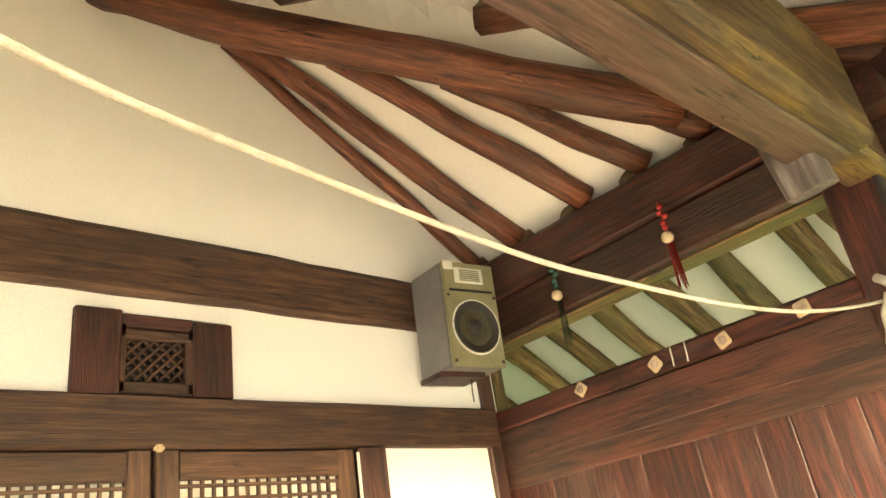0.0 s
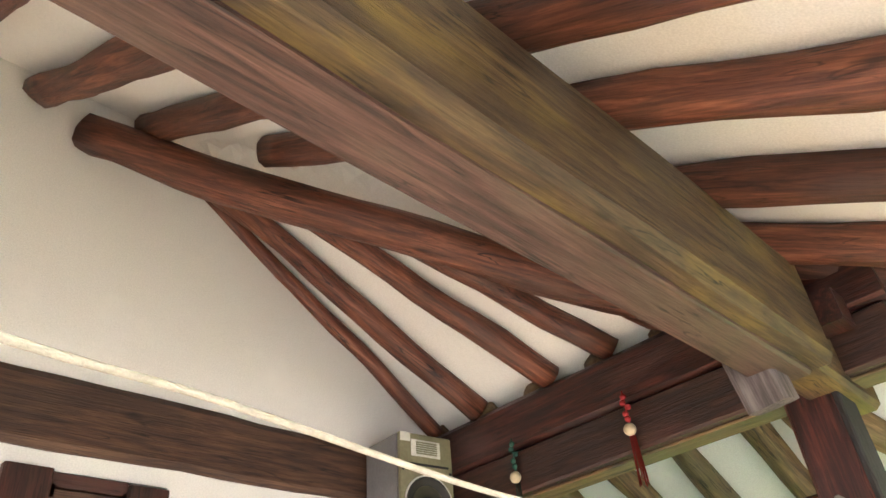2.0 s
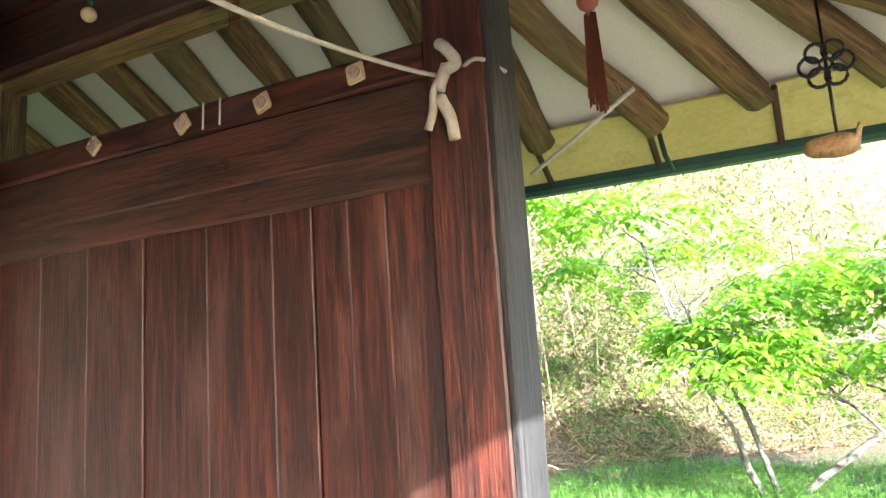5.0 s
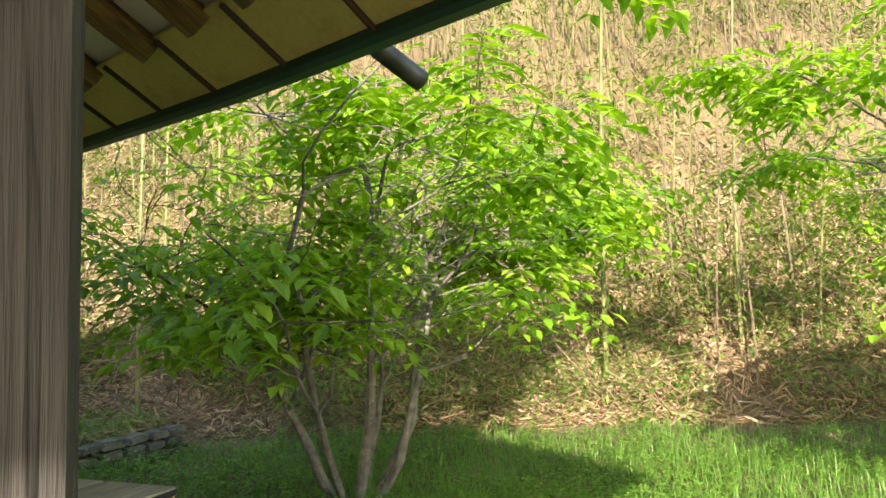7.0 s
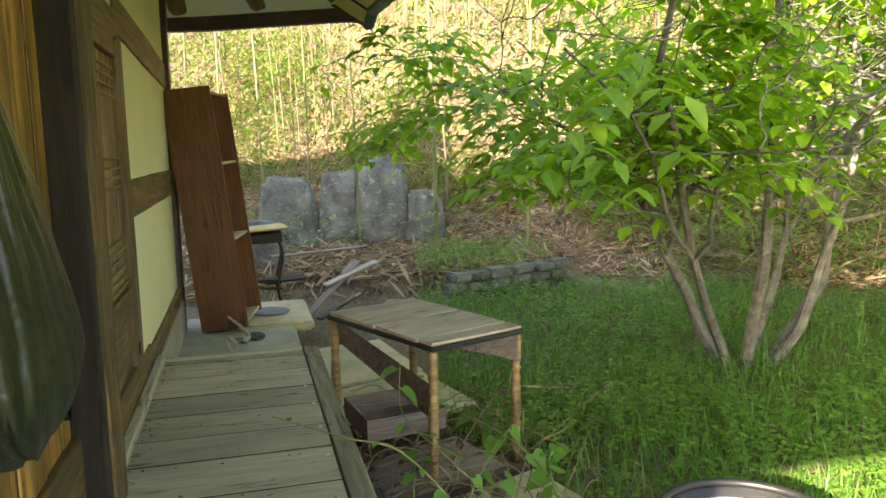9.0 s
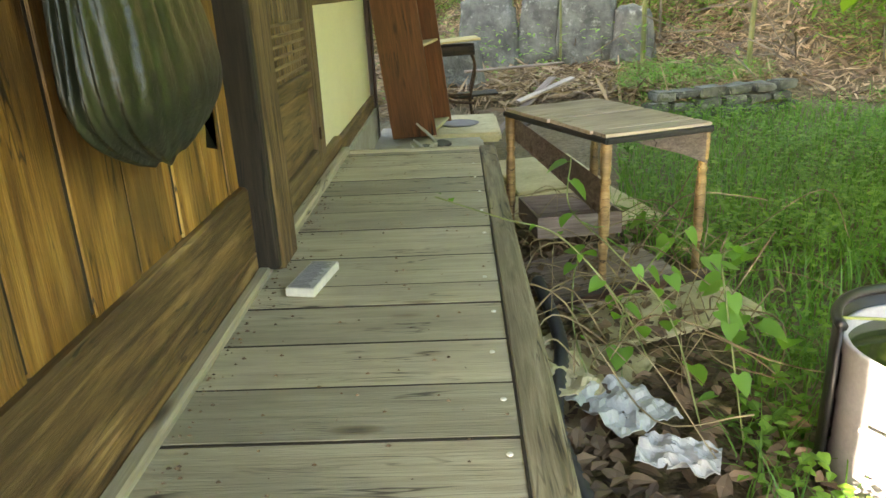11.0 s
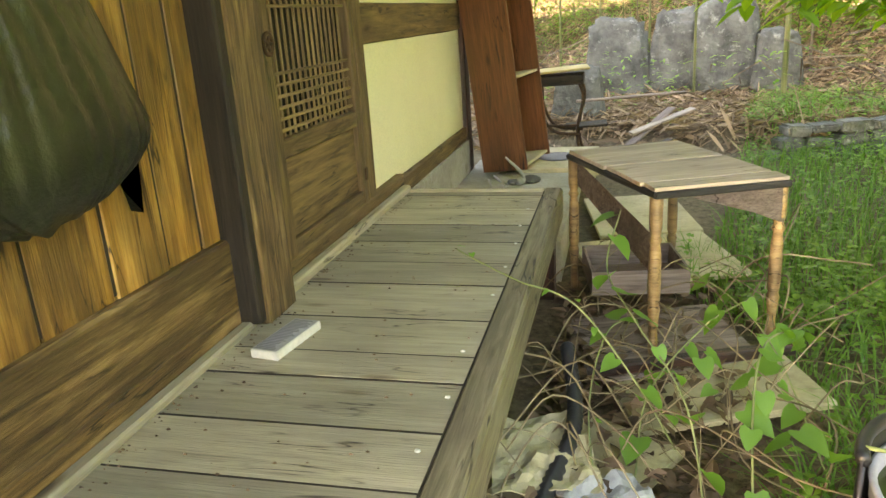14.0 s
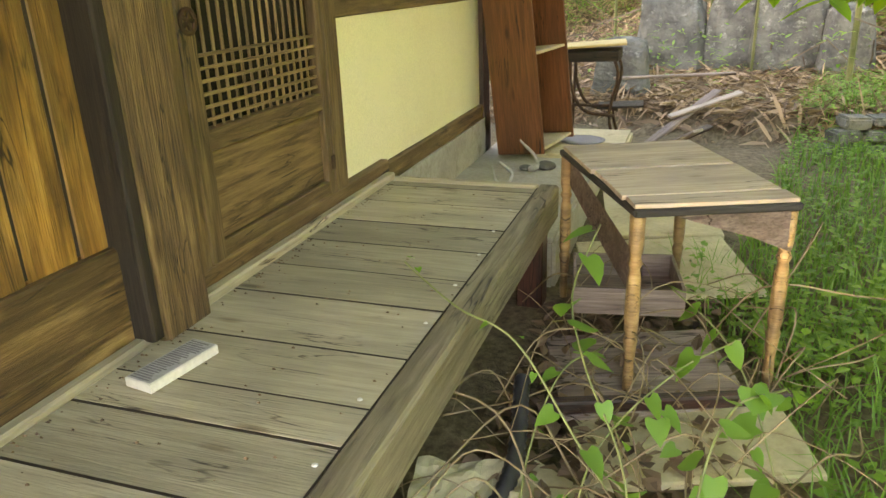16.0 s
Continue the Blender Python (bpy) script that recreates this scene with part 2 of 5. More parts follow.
wpp.inputs["Base Color"].default_value = (0.04, 0.05, 0.016, 1)
wpp.inputs["Roughness"].default_value = 0.04
LATTSHADE = plain("lattice_shade", (0.012, 0.009, 0.005), 0.9)


# ---- building helpers ----
def at_world(ob):
    return ob.matrix_basis if ob.parent is None else at_world(ob.parent) @ ob.matrix_parent_inverse @ ob.matrix_basis


def part(name, bm, material, parent=None, label="", m=None, smooth=False):
    """Links a bmesh as one mesh object under a thing or part; m is its pose in the world."""
    me = bm
    if isinstance(bm, bmesh.types.BMesh):
        me = bpy.data.meshes.new(name)
        bm.to_mesh(me)
        bm.free()
        me.materials.append(material)
        if smooth:
            for f in me.polygons:
                f.use_smooth = True
    ob = new(name, me)
    if parent is not None:
        ob.parent = parent
        ob.matrix_parent_inverse = at_world(parent).inverted()
    if m is not None:
        ob.matrix_basis = m
    return tagged(ob, label)


def thing(name, loc, label, category, group="", kind=""):
    ob = new(name)
    ob.empty_display_size = 0.1
    ob.matrix_basis = Matrix.Translation(loc)
    return tagged(ob, label, category, group, kind)


def along(p0, p1, up=(0, 0, 1)):
    """A pose at p0 whose x axis runs to p1."""
    x = (Vector(p1) - Vector(p0)).normalized()
    y = Vector(up).cross(x)
    if y.length < 1e-4:
        y = Vector((0, 1, 0)).cross(x) if abs(x.y) < 0.9 else Vector((1, 0, 0)).cross(x)
    y.normalize()
    z = x.cross(y)
    return Matrix.Translation(p0) @ Matrix((x, y, z)).transposed().to_4x4()


def beam_bm(length, w, h, bev=0.008, segs=1, wob=0.0, seed=0.0):
    """A bevelled bar along x from 0 to length, w wide in y and h high in z, its faces a little uneven."""
    bm = bmesh.new()
    b = min(bev, w * 0.3, h * 0.3)
    prof = [(-w / 2 + b, -h / 2), (w / 2 - b, -h / 2), (w / 2, -h / 2 + b), (w / 2, h / 2 - b),
            (w / 2 - b, h / 2), (-w / 2 + b, h / 2), (-w / 2, h / 2 - b), (-w / 2, -h / 2 + b)]
    rings = []
    for i in range(segs + 1):
        x = length * i / segs
        ring = []
        for k, (y, z) in enumerate(prof):
            d = noise.noise_vector(Vector((x * 1.3 + seed, k // 2 * 7.7, seed * 3))) * wob if wob else Vector()
            ring.append(bm.verts.new((x, y + d.y, z + d.z)))
        rings.append(ring)
    for a, c in zip(rings, rings[1:]):
        for k in range(8):
            bm.faces.new((a[k], c[k], c[(k + 1) % 8], a[(k + 1) % 8]))
    bm.faces.new(rings[0]), bm.faces.new(rings[-1][::-1])
    bmesh.ops.recalc_face_normals(bm, faces=bm.faces)
    return bm


SEED = [0.0]


def beam(name, p0, p1, w, h, material, parent=None, label="", up=(0, 0, 1), bev=0.008, wob=0.0):
    SEED[0] += 3.17
    length = (Vector(p1) - Vector(p0)).length
    segs = max(1, int(length / 0.2)) if wob else 1
    return part(name, beam_bm(length, w, h, bev, segs, wob, SEED[0]), material, parent, label, along(p0, p1, up))


def tube_bm(points, radii, sides=10, wob=0.0, seed=0.0):
    """A closed tube through points, its radius given at each."""
    bm = bmesh.new()
    pts = [Vector(p) for p in points]
    rings, ref = [], Vector((0, 0, 1))
    for i, p in enumerate(pts):
        d = (pts[min(i + 1, len(pts) - 1)] - pts[max(i - 1, 0)]).normalized()
        side = d.cross(ref)
        if side.length < 0.1:
            side = d.cross(Vector((0, 1, 0)))
        side.normalize()
        top = side.cross(d)
        ring = []
        for k in range(sides):
            a = 2 * math.pi * k / sides
            r = radii[i] * (1 + wob * noise.noise(Vector((i * 0.45 + seed, math.cos(a) * 1.3, math.sin(a) * 1.3 + seed))))
            ring.append(bm.verts.new(p + side * math.cos(a) * r + top * math.sin(a) * r))
        rings.append(ring)
    for a, c in zip(rings, rings[1:]):
        for k in range(sides):
            bm.faces.new((a[k], a[(k + 1) % sides], c[(k + 1) % sides], c[k]))
    bm.faces.new(rings[0][::-1]), bm.faces.new(rings[-1])
    return bm


def log(name, p0, p1, r0, r1, material, parent=None, label="", bend=0.03, sag=0.0):
    """A hewn round log from p0 to p1, its grain along it."""
    SEED[0] += 5.31
    s, length = SEED[0], (Vector(p1) - Vector(p0)).length
    count = max(6, int(length / 0.18))
    pts, rad = [], []
    for i in range(count + 1):
        u = i / count
        e = math.sin(math.pi * u)
        pts.append((u * length, bend * e * noise.noise(Vector((s, u * 2.2, 1))) * 2, sag * e + bend * noise.noise(Vector((s, u * 2.2, 9)))))
        rad.append(r0 + (r1 - r0) * u)
    return part(name, tube_bm(pts, rad, 12, 0.28, s), material, parent, label, along(p0, p1), True)


def cable(name, pts, r, material, parent=None, label="", sides=8):
    return part(name, tube_bm(pts, [r] * len(pts), sides), material, parent, label, None, True)


def curve_pts(pts, count=16):
    """Points on a smooth curve through the given ones."""
    p = [Vector(q) for q in pts]
    p = [2 * p[0] - p[1]] + p + [2 * p[-1] - p[-2]]
    out = []
    for i in range(1, len(p) - 2):
        for k in range(count):
            t = k / count
            a, b, c, d = p[i - 1], p[i], p[i + 1], p[i + 2]
            out.append(0.5 * (2 * b + (c - a) * t + (2 * a - 5 * b + 4 * c - d) * t * t + (3 * b - a - 3 * c + d) * t ** 3))
    return out + [p[-2]]


def box_bm(x0, x1, y0, y1, z0, z1):
    bm = bmesh.new()
    bmesh.ops.create_cube(bm, size=1.0, matrix=Matrix.LocRotScale(((x0 + x1) / 2, (y0 + y1) / 2, (z0 + z1) / 2), None, (x1 - x0, y1 - y0, z1 - z0)))
    return bm


def soft_box(x0, x1, y0, y1, z0, z1, b=0.01):
    bm = box_bm(x0, x1, y0, y1, z0, z1)
    bmesh.ops.bevel(bm, geom=bm.edges[:], offset=b, segments=2, affect="EDGES")
    return bm


def soup(name, verts, faces, material, label, category, kind="stuff", parent=None):
    me = bpy.data.meshes.new(name)
    me.from_pydata(verts, [], faces)
    me.materials.append(material)
    ob = new(name, me)
    if parent is not None:
        ob.parent = parent
        ob.matrix_parent_inverse = at_world(parent).inverted()
        return tagged(ob, label)
    return tagged(ob, label, category, "", kind)


def lathe_bm(profile, sides=16):
    """A turned solid about z from (radius, height) pairs."""
    bm = bmesh.new()
    rings = [[bm.verts.new((r * math.cos(2 * math.pi * k / sides), r * math.sin(2 * math.pi * k / sides), z)) for k in range(sides)] for r, z in profile]
    for a, c in zip(rings, rings[1:]):
        for k in range(sides):
            bm.faces.new((a[k], a[(k + 1) % sides], c[(k + 1) % sides], c[k]))
    bm.faces.new(rings[0][::-1]), bm.faces.new(rings[-1])
    return bm


# ---- ground ----
BANK = ((-40, 12), (-10, 11.5), (1, 10.7), (3, 9.9), (4.3, 6.7), (7, 4.4), (10, 1.2), (14, -5), (20, -14), (40, -40))


def bank_d(x, y):
    """Metres past the foot of the bank (negative in front of it)."""
    f = 0.0
    for k in (-1.0, -0.4, 0.4, 1.0):
        f += float(np.interp(x + k, [b[0] for b in BANK], [b[1] for b in BANK])) / 4
    return (y - f) * 0.72


def terrace_y(x):
    """Line of the low step at the foot of the bank."""
    return float(np.interp(x, (0.4, 2.65, 4.3, 5.2), (6.5, 5.35, 5.95, 6.6)))


def ground_z(x, y):
    d = bank_d(x, y)
    z = 0.0
    if d > -1.5:
        z = 0.05 * (d + 1.5)
    if d > 0:
        e = min(d, 16)
        z += 0.80 * e * e / (e + 0.8) + max(0, min(d - 16, 40)) * 0.2
    if 0.2 < x < 5.2:
        z += 0.26 * min(1, max(0, (y - terrace_y(x)) / 0.22)) * min(1, (5.2 - x) / 0.6, (x - 0.2) / 0.3) * max(0, 1 - max(0, d) / 3)
    n = noise.noise(Vector((x * 0.5, y * 0.5, 3))) * 0.07 + noise.noise(Vector((x * 1.7, y * 1.7, 8))) * 0.035
    n *= 1.0 + max(0, min(d, 6)) * 0.5
    keep = min(1.0, max(0.0, (max(x - 1.2, -6.5 - x, y - 4.8, -4.8 - y)) / 0.8))
    return z + n * (0.25 + 0.75 * keep)


gm, gn, gl, gp = nodes_of("earth_ground")
gv = coords(gn, gl, (1, 1, 1), False)
g1, g2 = noise_tex(gn, gl, gv, 0.7, 6), noise_tex(gn, gl, gv, 22, 6, 0.7)
gr = ramp(gn, [(0.3, (0.07, 0.05, 0.03)), (0.5, (0.17, 0.125, 0.075)), (0.7, (0.28, 0.215, 0.14))])
gl.new(g2.outputs[0], gr.inputs[0])
gk = ramp(gn, [(0.4, (0.7, 0.75, 0.6)), (0.6, (1, 1, 1))])
gl.new(g1.outputs[0], gk.inputs[0])
gl.new(mix(gn, gl, gr.outputs[0], gk.outputs[0], 1.0, "MULTIPLY"), gp.inputs["Base Color"])
gp.inputs["Roughness"].default_value = 0.95
gb = gn.new("ShaderNodeBump")
gb.inputs["Distance"].default_value, gb.inputs["Strength"].default_value = 0.05, 0.8
gl.new(g2.outputs[0], gb.inputs["Height"]), gl.new(gb.outputs[0], gp.inputs["Normal"])


def axis_steps(lo, hi, fine_lo, fine_hi, step, grow=1.35):
    out = list(np.arange(fine_lo, fine_hi + 1e-6, step))
    a, s = fine_hi, step
    while a < hi:
        s *= grow
        a += s
        out.append(a)
    a, s = fine_lo, step
    while a > lo:
        s *= grow
        a -= s
        out.insert(0, a)
    return out


gx, gy = axis_steps(-300, 300, -5, 16, 0.25), axis_steps(-300, 300, -8, 18, 0.25)
gverts = [(x, y, ground_z(x, y)) for y in gy for x in gx]
gw = len(gx)
gfaces = [(j * gw + i, j * gw + i + 1, (j + 1) * gw + i + 1, (j + 1) * gw + i) for j in range(len(gy) - 1) for i in range(gw - 1)]
ground = soup("ground", gverts, gfaces, gm, "brown earth ground rising to a wooded bank", "ground", "structure")
for f in ground.data.polygons:
    f.use_smooth = True

# ---- floor of the hall ----
floor = thing("floor", (-2.6, -1.2, 0.45), "plank floor of the open hall", "floor", "", "structure")
for i in range(11):
    y = -2.5 + i * 0.235
    beam("plank", (-5.2, y, 0.43), (-0.12, y, 0.43), 0.23, 0.04, YELLOW, floor)
part("curb", box_bm(-6.0, -0.2, -4.3, -2.64, -0.3, 0.40), gm, floor, "packed earth terrace")

# ---- walls ----
ZB, ZT = 3.30, 3.83  # the purlin beam's underside and top


def A_z(x):
    return 3.98 + (0.70 * (-0.1 - x) if x < -0.1 else -0.62 * (x + 0.1))


def roof_z(x, y):
    c = 3.98 + 0.70 * (x + 5.1) if x > -5.1 else 3.98 + 0.62 * (x + 5.1)
    b = 3.98 + 0.57 * (y + 2.42)
    d = 3.98 - 0.62 * (y - 2.6)
    lift = 0.035 * max(0, min(y, 4.3)) * max(0, min(x / 1.6, 1))
    return min(A_z(x), c, b, d) + lift


# gable wall of the hall (faces -y)
wall_l = thing("wall_north", (-2.6, 0, 0.5), "white plastered wall with dark timber framing", "wall", "", "structure")


def wall_panel(name, pts, y0, y1, material, parent, label=""):
    """An upright slab over an outline of (x, z) pairs between y0 and y1."""
    bm = bmesh.new()
    a = [bm.verts.new((x, y0, z)) for x, z in pts]
    b = [bm.verts.new((x, y1, z)) for x, z in pts]
    bm.faces.new(a), bm.faces.new(b[::-1])
    for i in range(len(pts)):
        j = (i + 1) % len(pts)
        bm.faces.new((a[i], b[i], b[j], a[j]))
    bmesh.ops.recalc_face_normals(bm, faces=bm.faces)
    return part(name, bm, material, parent, label)


gable = [(-5.1, 3.6), (-0.05, 3.6)] + [(x, roof_z(x, -0.06) + 0.03) for x in (-0.05, -0.6, -1.2, -1.8, -2.3, -2.6, -3.0, -3.8, -4.5, -5.1)]
wall_panel("gable_panel", gable, -0.06, 0.04, PLASTER, wall_l)
wall_panel("plaster_panel", [(-1.763, 2.9), (-0.05, 2.9), (-0.05, 3.5), (-1.763, 3.5)], -0.06, 0.04, PLASTER, wall_l)
wall_panel("plaster_panel", [(-2.457, 3.29), (-1.763, 3.29), (-1.763, 3.5), (-2.457, 3.5)], -0.06, 0.04, PLASTER, wall_l)
wall_panel("plaster_panel", [(-5.1, 2.9), (-2.457, 2.9), (-2.457, 3.5), (-5.1, 3.5)], -0.06, 0.04, PLASTER, wall_l)
wall_panel("plaster_panel", [(-0.92, 0.6), (-0.05, 0.6), (-0.05, 2.72), (-0.92, 2.72)], -0.055, 0.04, PLASTER, wall_l)
wall_panel("plaster_panel", [(-5.1, 0.5), (-3.2, 0.5), (-3.2, 2.72), (-5.1, 2.72)], -0.055, 0.04, PLASTER, wall_l)
# curved tie beam, drawn as three joined lengths of one timber
bmt = bmesh.new()
xs = [-5.1 + i * 0.2 for i in range(26)]
secs = []
for i, x in enumerate(xs):
    u = (x + 2.4) / 2.3
    zc = 3.535 - 0.02 * u * u + 0.012 * noise.noise(Vector((x * 2, 0, 0)))
    h = 0.335 - 0.03 * max(0, u) + 0.02 * noise.noise(Vector((x * 3, 4, 0)))
    secs.append([bmt.verts.new((x + 5.1, yy, zz)) for yy, zz in ((-0.095, zc - h / 2 + 0.03), (-0.075, zc - h / 2), (0.08, zc - h / 2), (0.08, zc + h / 2), (-0.07, zc + h / 2), (-0.1, zc + h / 2 - 0.04))])
for a, c in zip(secs, secs[1:]):
    for k in range(6):
        bmt.faces.new((a[k], c[k], c[(k + 1) % 6], a[(k + 1) % 6]))
bmt.faces.new(secs[0]), bmt.faces.new(secs[-1])
bmesh.ops.recalc_face_normals(bmt, faces=bmt.faces)
part("tie_beam", bmt, BROWN, wall_l, "thick slightly arched brown beam", Matrix.Translation((-5.1, 0, 0)))
beam("lintel", (-5.1, -0.01, 2.807), (-0.12, -0.01, 2.807), 0.18, 0.225, BROWN, wall_l, "", (0, 0, 1), 0.012, 0.008)
beam("stud", (-1.03, -0.01, 0.5), (-1.03, -0.01, 2.69), 0.17, 0.19, DARK, wall_l, "", (0, 1, 0))
beam("stud", (-3.1, -0.01, 0.5), (-3.1, -0.01, 2.69), 0.2, 0.19, DARK, wall_l, "", (0, 1, 0))
beam("corner_stud", (-0.13, -0.04, 0.5), (-0.13, -0.04, 3.3), 0.10, 0.10, DARK, wall_l, "", (0, 1, 0))

# small lattice vent in the wall
vent = thing("window_1", (-2.11, -0.05, 2.92), "small dark wooden vent window with diamond lattice", "window", "", "structure")
beam("jamb", (-2.36, -0.035, 2.92), (-2.36, -0.035, 3.29), 0.19, 0.12, DARK, vent, "", (0, 1, 0))
beam("jamb", (-1.856, -0.035, 2.92), (-1.856, -0.035, 3.27), 0.185, 0.12, DARK, vent, "", (0, 1, 0))
beam("rail", (-2.265, -0.03, 3.245), (-1.95, -0.03, 3.245), 0.10, 0.08, DARK, vent)
for a, b in (((-2.265, 2.93), (-2.265, 3.235)), ((-1.95, 2.93), (-1.95, 3.235)), ((-2.265, 3.2), (-1.95, 3.2)), ((-2.265, 2.955), (-1.95, 2.955))):
    beam("sash", (a[0], -0.055, a[1]), (b[0], -0.055, b[1]), 0.055, 0.05, BROWN, vent, "", (0, 1, 0))
part("backing", box_bm(-2.25, -1.96, -0.02, 0.0, 2.95, 3.22), BLACK, vent)
for i in range(-4, 5):
    for s in (-1, 1):
        off = i * 0.05
        u0, u1 = max(-0.125, off - 0.105), min(0.125, off + 0.105)
        if u1 - u0 > 0.02:
            beam("lattice_bar", (-2.108 + u0, -0.045 - 0.006 * s, 3.078 + s * (u0 - off)), (-2.108 + u1, -0.045 - 0.006 * s, 3.078 + s * (u1 - off)), 0.012, 0.014, BROWN, vent, "", (0, 1, 0), 0.002)

# double lattice door of the hall
for name, x0, x1 in (("door_1", -3.0, -2.125), ("door_2", -2.105, -1.125)):
    d = thing(name, ((x0 + x1) / 2, -0.04, 0.6), "closed brown wooden lattice door backed with paper", "door", "", "structure")
    for x in (x0 + 0.05, x1 - 0.05):
        beam("stile", (x, -0.05, 0.55), (x, -0.05, 2.69), 0.10, 0.06, BROWN, d, "", (0, 1, 0))
    for z in (0.62, 1.0, 2.63):
        beam("rail", (x0 + 0.1, -0.05, z), (x1 - 0.1, -0.05, z), 0.058, 0.12, BROWN, d)
    part("paper", box_bm(x0 + 0.09, x1 - 0.09, -0.04, -0.034, 1.0, 2.6), PAPER, d)
    part("panel", box_bm(x0 + 0.09, x1 - 0.09, -0.05, -0.03, 0.6, 1.0), BROWN, d)
    nb = 15
    for i in range(1, nb):
        x = x0 + 0.1 + (x1 - x0 - 0.2) * i / nb
        beam("lattice_bar", (x, -0.055, 1.0), (x, -0.055, 2.6), 0.014, 0.02, BROWN, d, "", (0, 1, 0), 0.002)
    for i in range(1, 9):
        z = 2.6 - i * 0.055
        beam("lattice_bar", (x0 + 0.1, -0.06, z), (x1 - 0.1, -0.06, z), 0.02, 0.014, BROWN, d, "", (0, 0, 1), 0.002)

# plank wall between the two posts (runs along y)
plank_wall = thing("wall_east", (0, -1.15, 0.5), "red-brown vertical plank wall with heavy rails", "wall", "", "structure")
edges = (-0.03, -0.396, -0.683, -0.992, -1.305, -1.603, -1.771, -1.911, -2.056, -2.24)
for i, (a, b) in enumerate(zip(edges, edges[1:])):
    beam("plank", (-0.045 - 0.004 * (i % 3), (a + b) / 2, 0.55), (-0.045 - 0.004 * (i % 3), (a + b) / 2, 2.50), a - b - 0.003, 0.03, RED, plank_wall, "", (1, 0, 0), 0.004, 0.002)
beam("rail", (-0.03, -0.02, 2.675), (-0.03, -2.23, 2.675), 0.11, 0.225, DARK, plank_wall, "", (0, 0, 1), 0.01, 0.006)
beam("rail", (-0.03, -0.02, 2.56), (-0.03, -2.23, 2.56), 0.10, 0.22, DARK, plank_wall, "", (0, 0, 1), 0.01, 0.006)
beam("rail", (-0.035, -0.02, 2.845), (-0.035, -2.23, 2.845), 0.11, 0.115, RED, plank_wall, "", (0, 0, 1), 0.012, 0.008)
# outer boarding
oe = (-0.01, -0.17, -0.345, -0.58, -0.84, -1.07, -1.31, -1.58, -1.80, -2.02, -2.24)
for i, (a, b) in enumerate(zip(oe, oe[1:])):
    beam("plank", (-0.008 - 0.003 * (i % 2), (a + b) / 2, 0.6), (-0.008 - 0.003 * (i % 2), (a + b) / 2, 2.75), a - b - 0.010, 0.028, ORANGE, plank_wall, "", (1, 0, 0), 0.004, 0.002)
for y in oe[1:-1]:
    beam("joint_batten", (-0.004, y, 0.9), (-0.004, y, 2.74), 0.012, 0.012, DARKOLD, plank_wall, "", (1, 0, 0), 0.001)
beam("baseboard", (0.012, -0.01, 0.775), (0.012, -2.23, 0.775), 0.045, 0.23, SKIRT, plank_wall, "wide worn brown skirting board", (0, 0, 1), 0.01, 0.004)
beam("sill", (0.0, -0.01, 0.62), (0.0, -2.23, 0.62), 0.07, 0.10, SKIRT, plank_wall)
beam("sill_strip", (0.055, -0.01, 0.592), (0.055, -2.3, 0.592), 0.045, 0.03, GREY, plank_wall)

# posts
# near-black strip painted in for the shaded side face of the old post
beam("stud", (0.045, -0.045, 0.6), (0.045, -0.045, 2.8), 0.05, 0.12, DARKOLD, plank_wall, "", (1, 0, 0))
post_c = tagged(beam("post", (0.0, 0.09, 0.0), (0.0, 0.09, 3.3), 0.22, 0.22, OLDPOST, None, "", (1, 0, 0), 0.012, 0.008), "deeply weathered square timber post at the plank wall", "post", "house posts")
post_p = thing("post", (0, -2.335, 0.0), "reddish square timber post, grey and cracked outside", "post", "house posts")
beam("shaft", (0.0, -2.335, 0.0), (0.0, -2.335, 3.3), 0.21, 0.20, RED, post_p, "", (1, 0, 0), 0.014, 0.005)
# grey facings, their colour lowered to near black for the unlit outer side
beam("facing", (0.0, -2.445, 0.0), (0.0, -2.445, 3.28), 0.20, 0.03, POSTGREY, post_p, "grey outer face, darkened as if unlit", (0, 1, 0), 0.008, 0.003)
beam("facing", (0.095, -2.335, 0.0), (0.095, -2.335, 3.28), 0.215, 0.03, POSTGREY, post_p, "grey outer face, darkened as if unlit", (1, 0, 0), 0.008, 0.003)
post_s = tagged(beam("post", (-5.1, -2.335, 0.0), (-5.1, -2.335, 3.3), 0.21, 0.2, DARK, None, "", (1, 0, 0), 0.014, 0.005), "dark square timber post of the hall", "post", "house posts")
wall_w = part("wall_west", box_bm(-5.25, -5.12, -2.25, 3.6, 0.0, 4.0), PLASTER, None)
tagged(wall_w, "white plastered side wall", "wall", "", "structure")

# purlin over the plank wall, in two timbers, with the main beam across its end
purlin = tagged(beam("purlin", (0.0, 0.2, 3.685), (0.0, -2.78, 3.685), 0.23, 0.29, RED, None, "", (0, 0, 1), 0.03, 0.012), "dark red squared purlin under the rafters", "beam")
jang = tagged(beam("purlin_support", (-0.005, 0.2, 3.42), (-0.005, -2.76, 3.42), 0.20, 0.235, DARK, None, "", (0, 0, 1), 0.012, 0.008), "dark red support beam below the purlin", "beam")
under = tagged(beam("soffit_strip", (0.02, 0.2, 3.293), (0.02, -2.74, 3.293), 0.15, 0.018, YELLOW, None), "dull yellow-brown underside strip of the beam", "trim")
main = thing("main_beam", (-2.5, -2.42, 3.3), "heavy weathered main beam with yellowish stains", "beam")
beam("shaft", (-5.2, -2.43, 3.53), (-0.36, -2.42, 3.50), 0.30, 0.47, MOSSY, main, "", (0, 0, 1), 0.035, 0.015)
beam("underside", (-5.15, -2.40, 3.30), (-0.40, -2.39, 3.273), 0.17, 0.055, UNDER, main, "purple-red worn underside", (0, 0, 1), 0.006, 0.006)
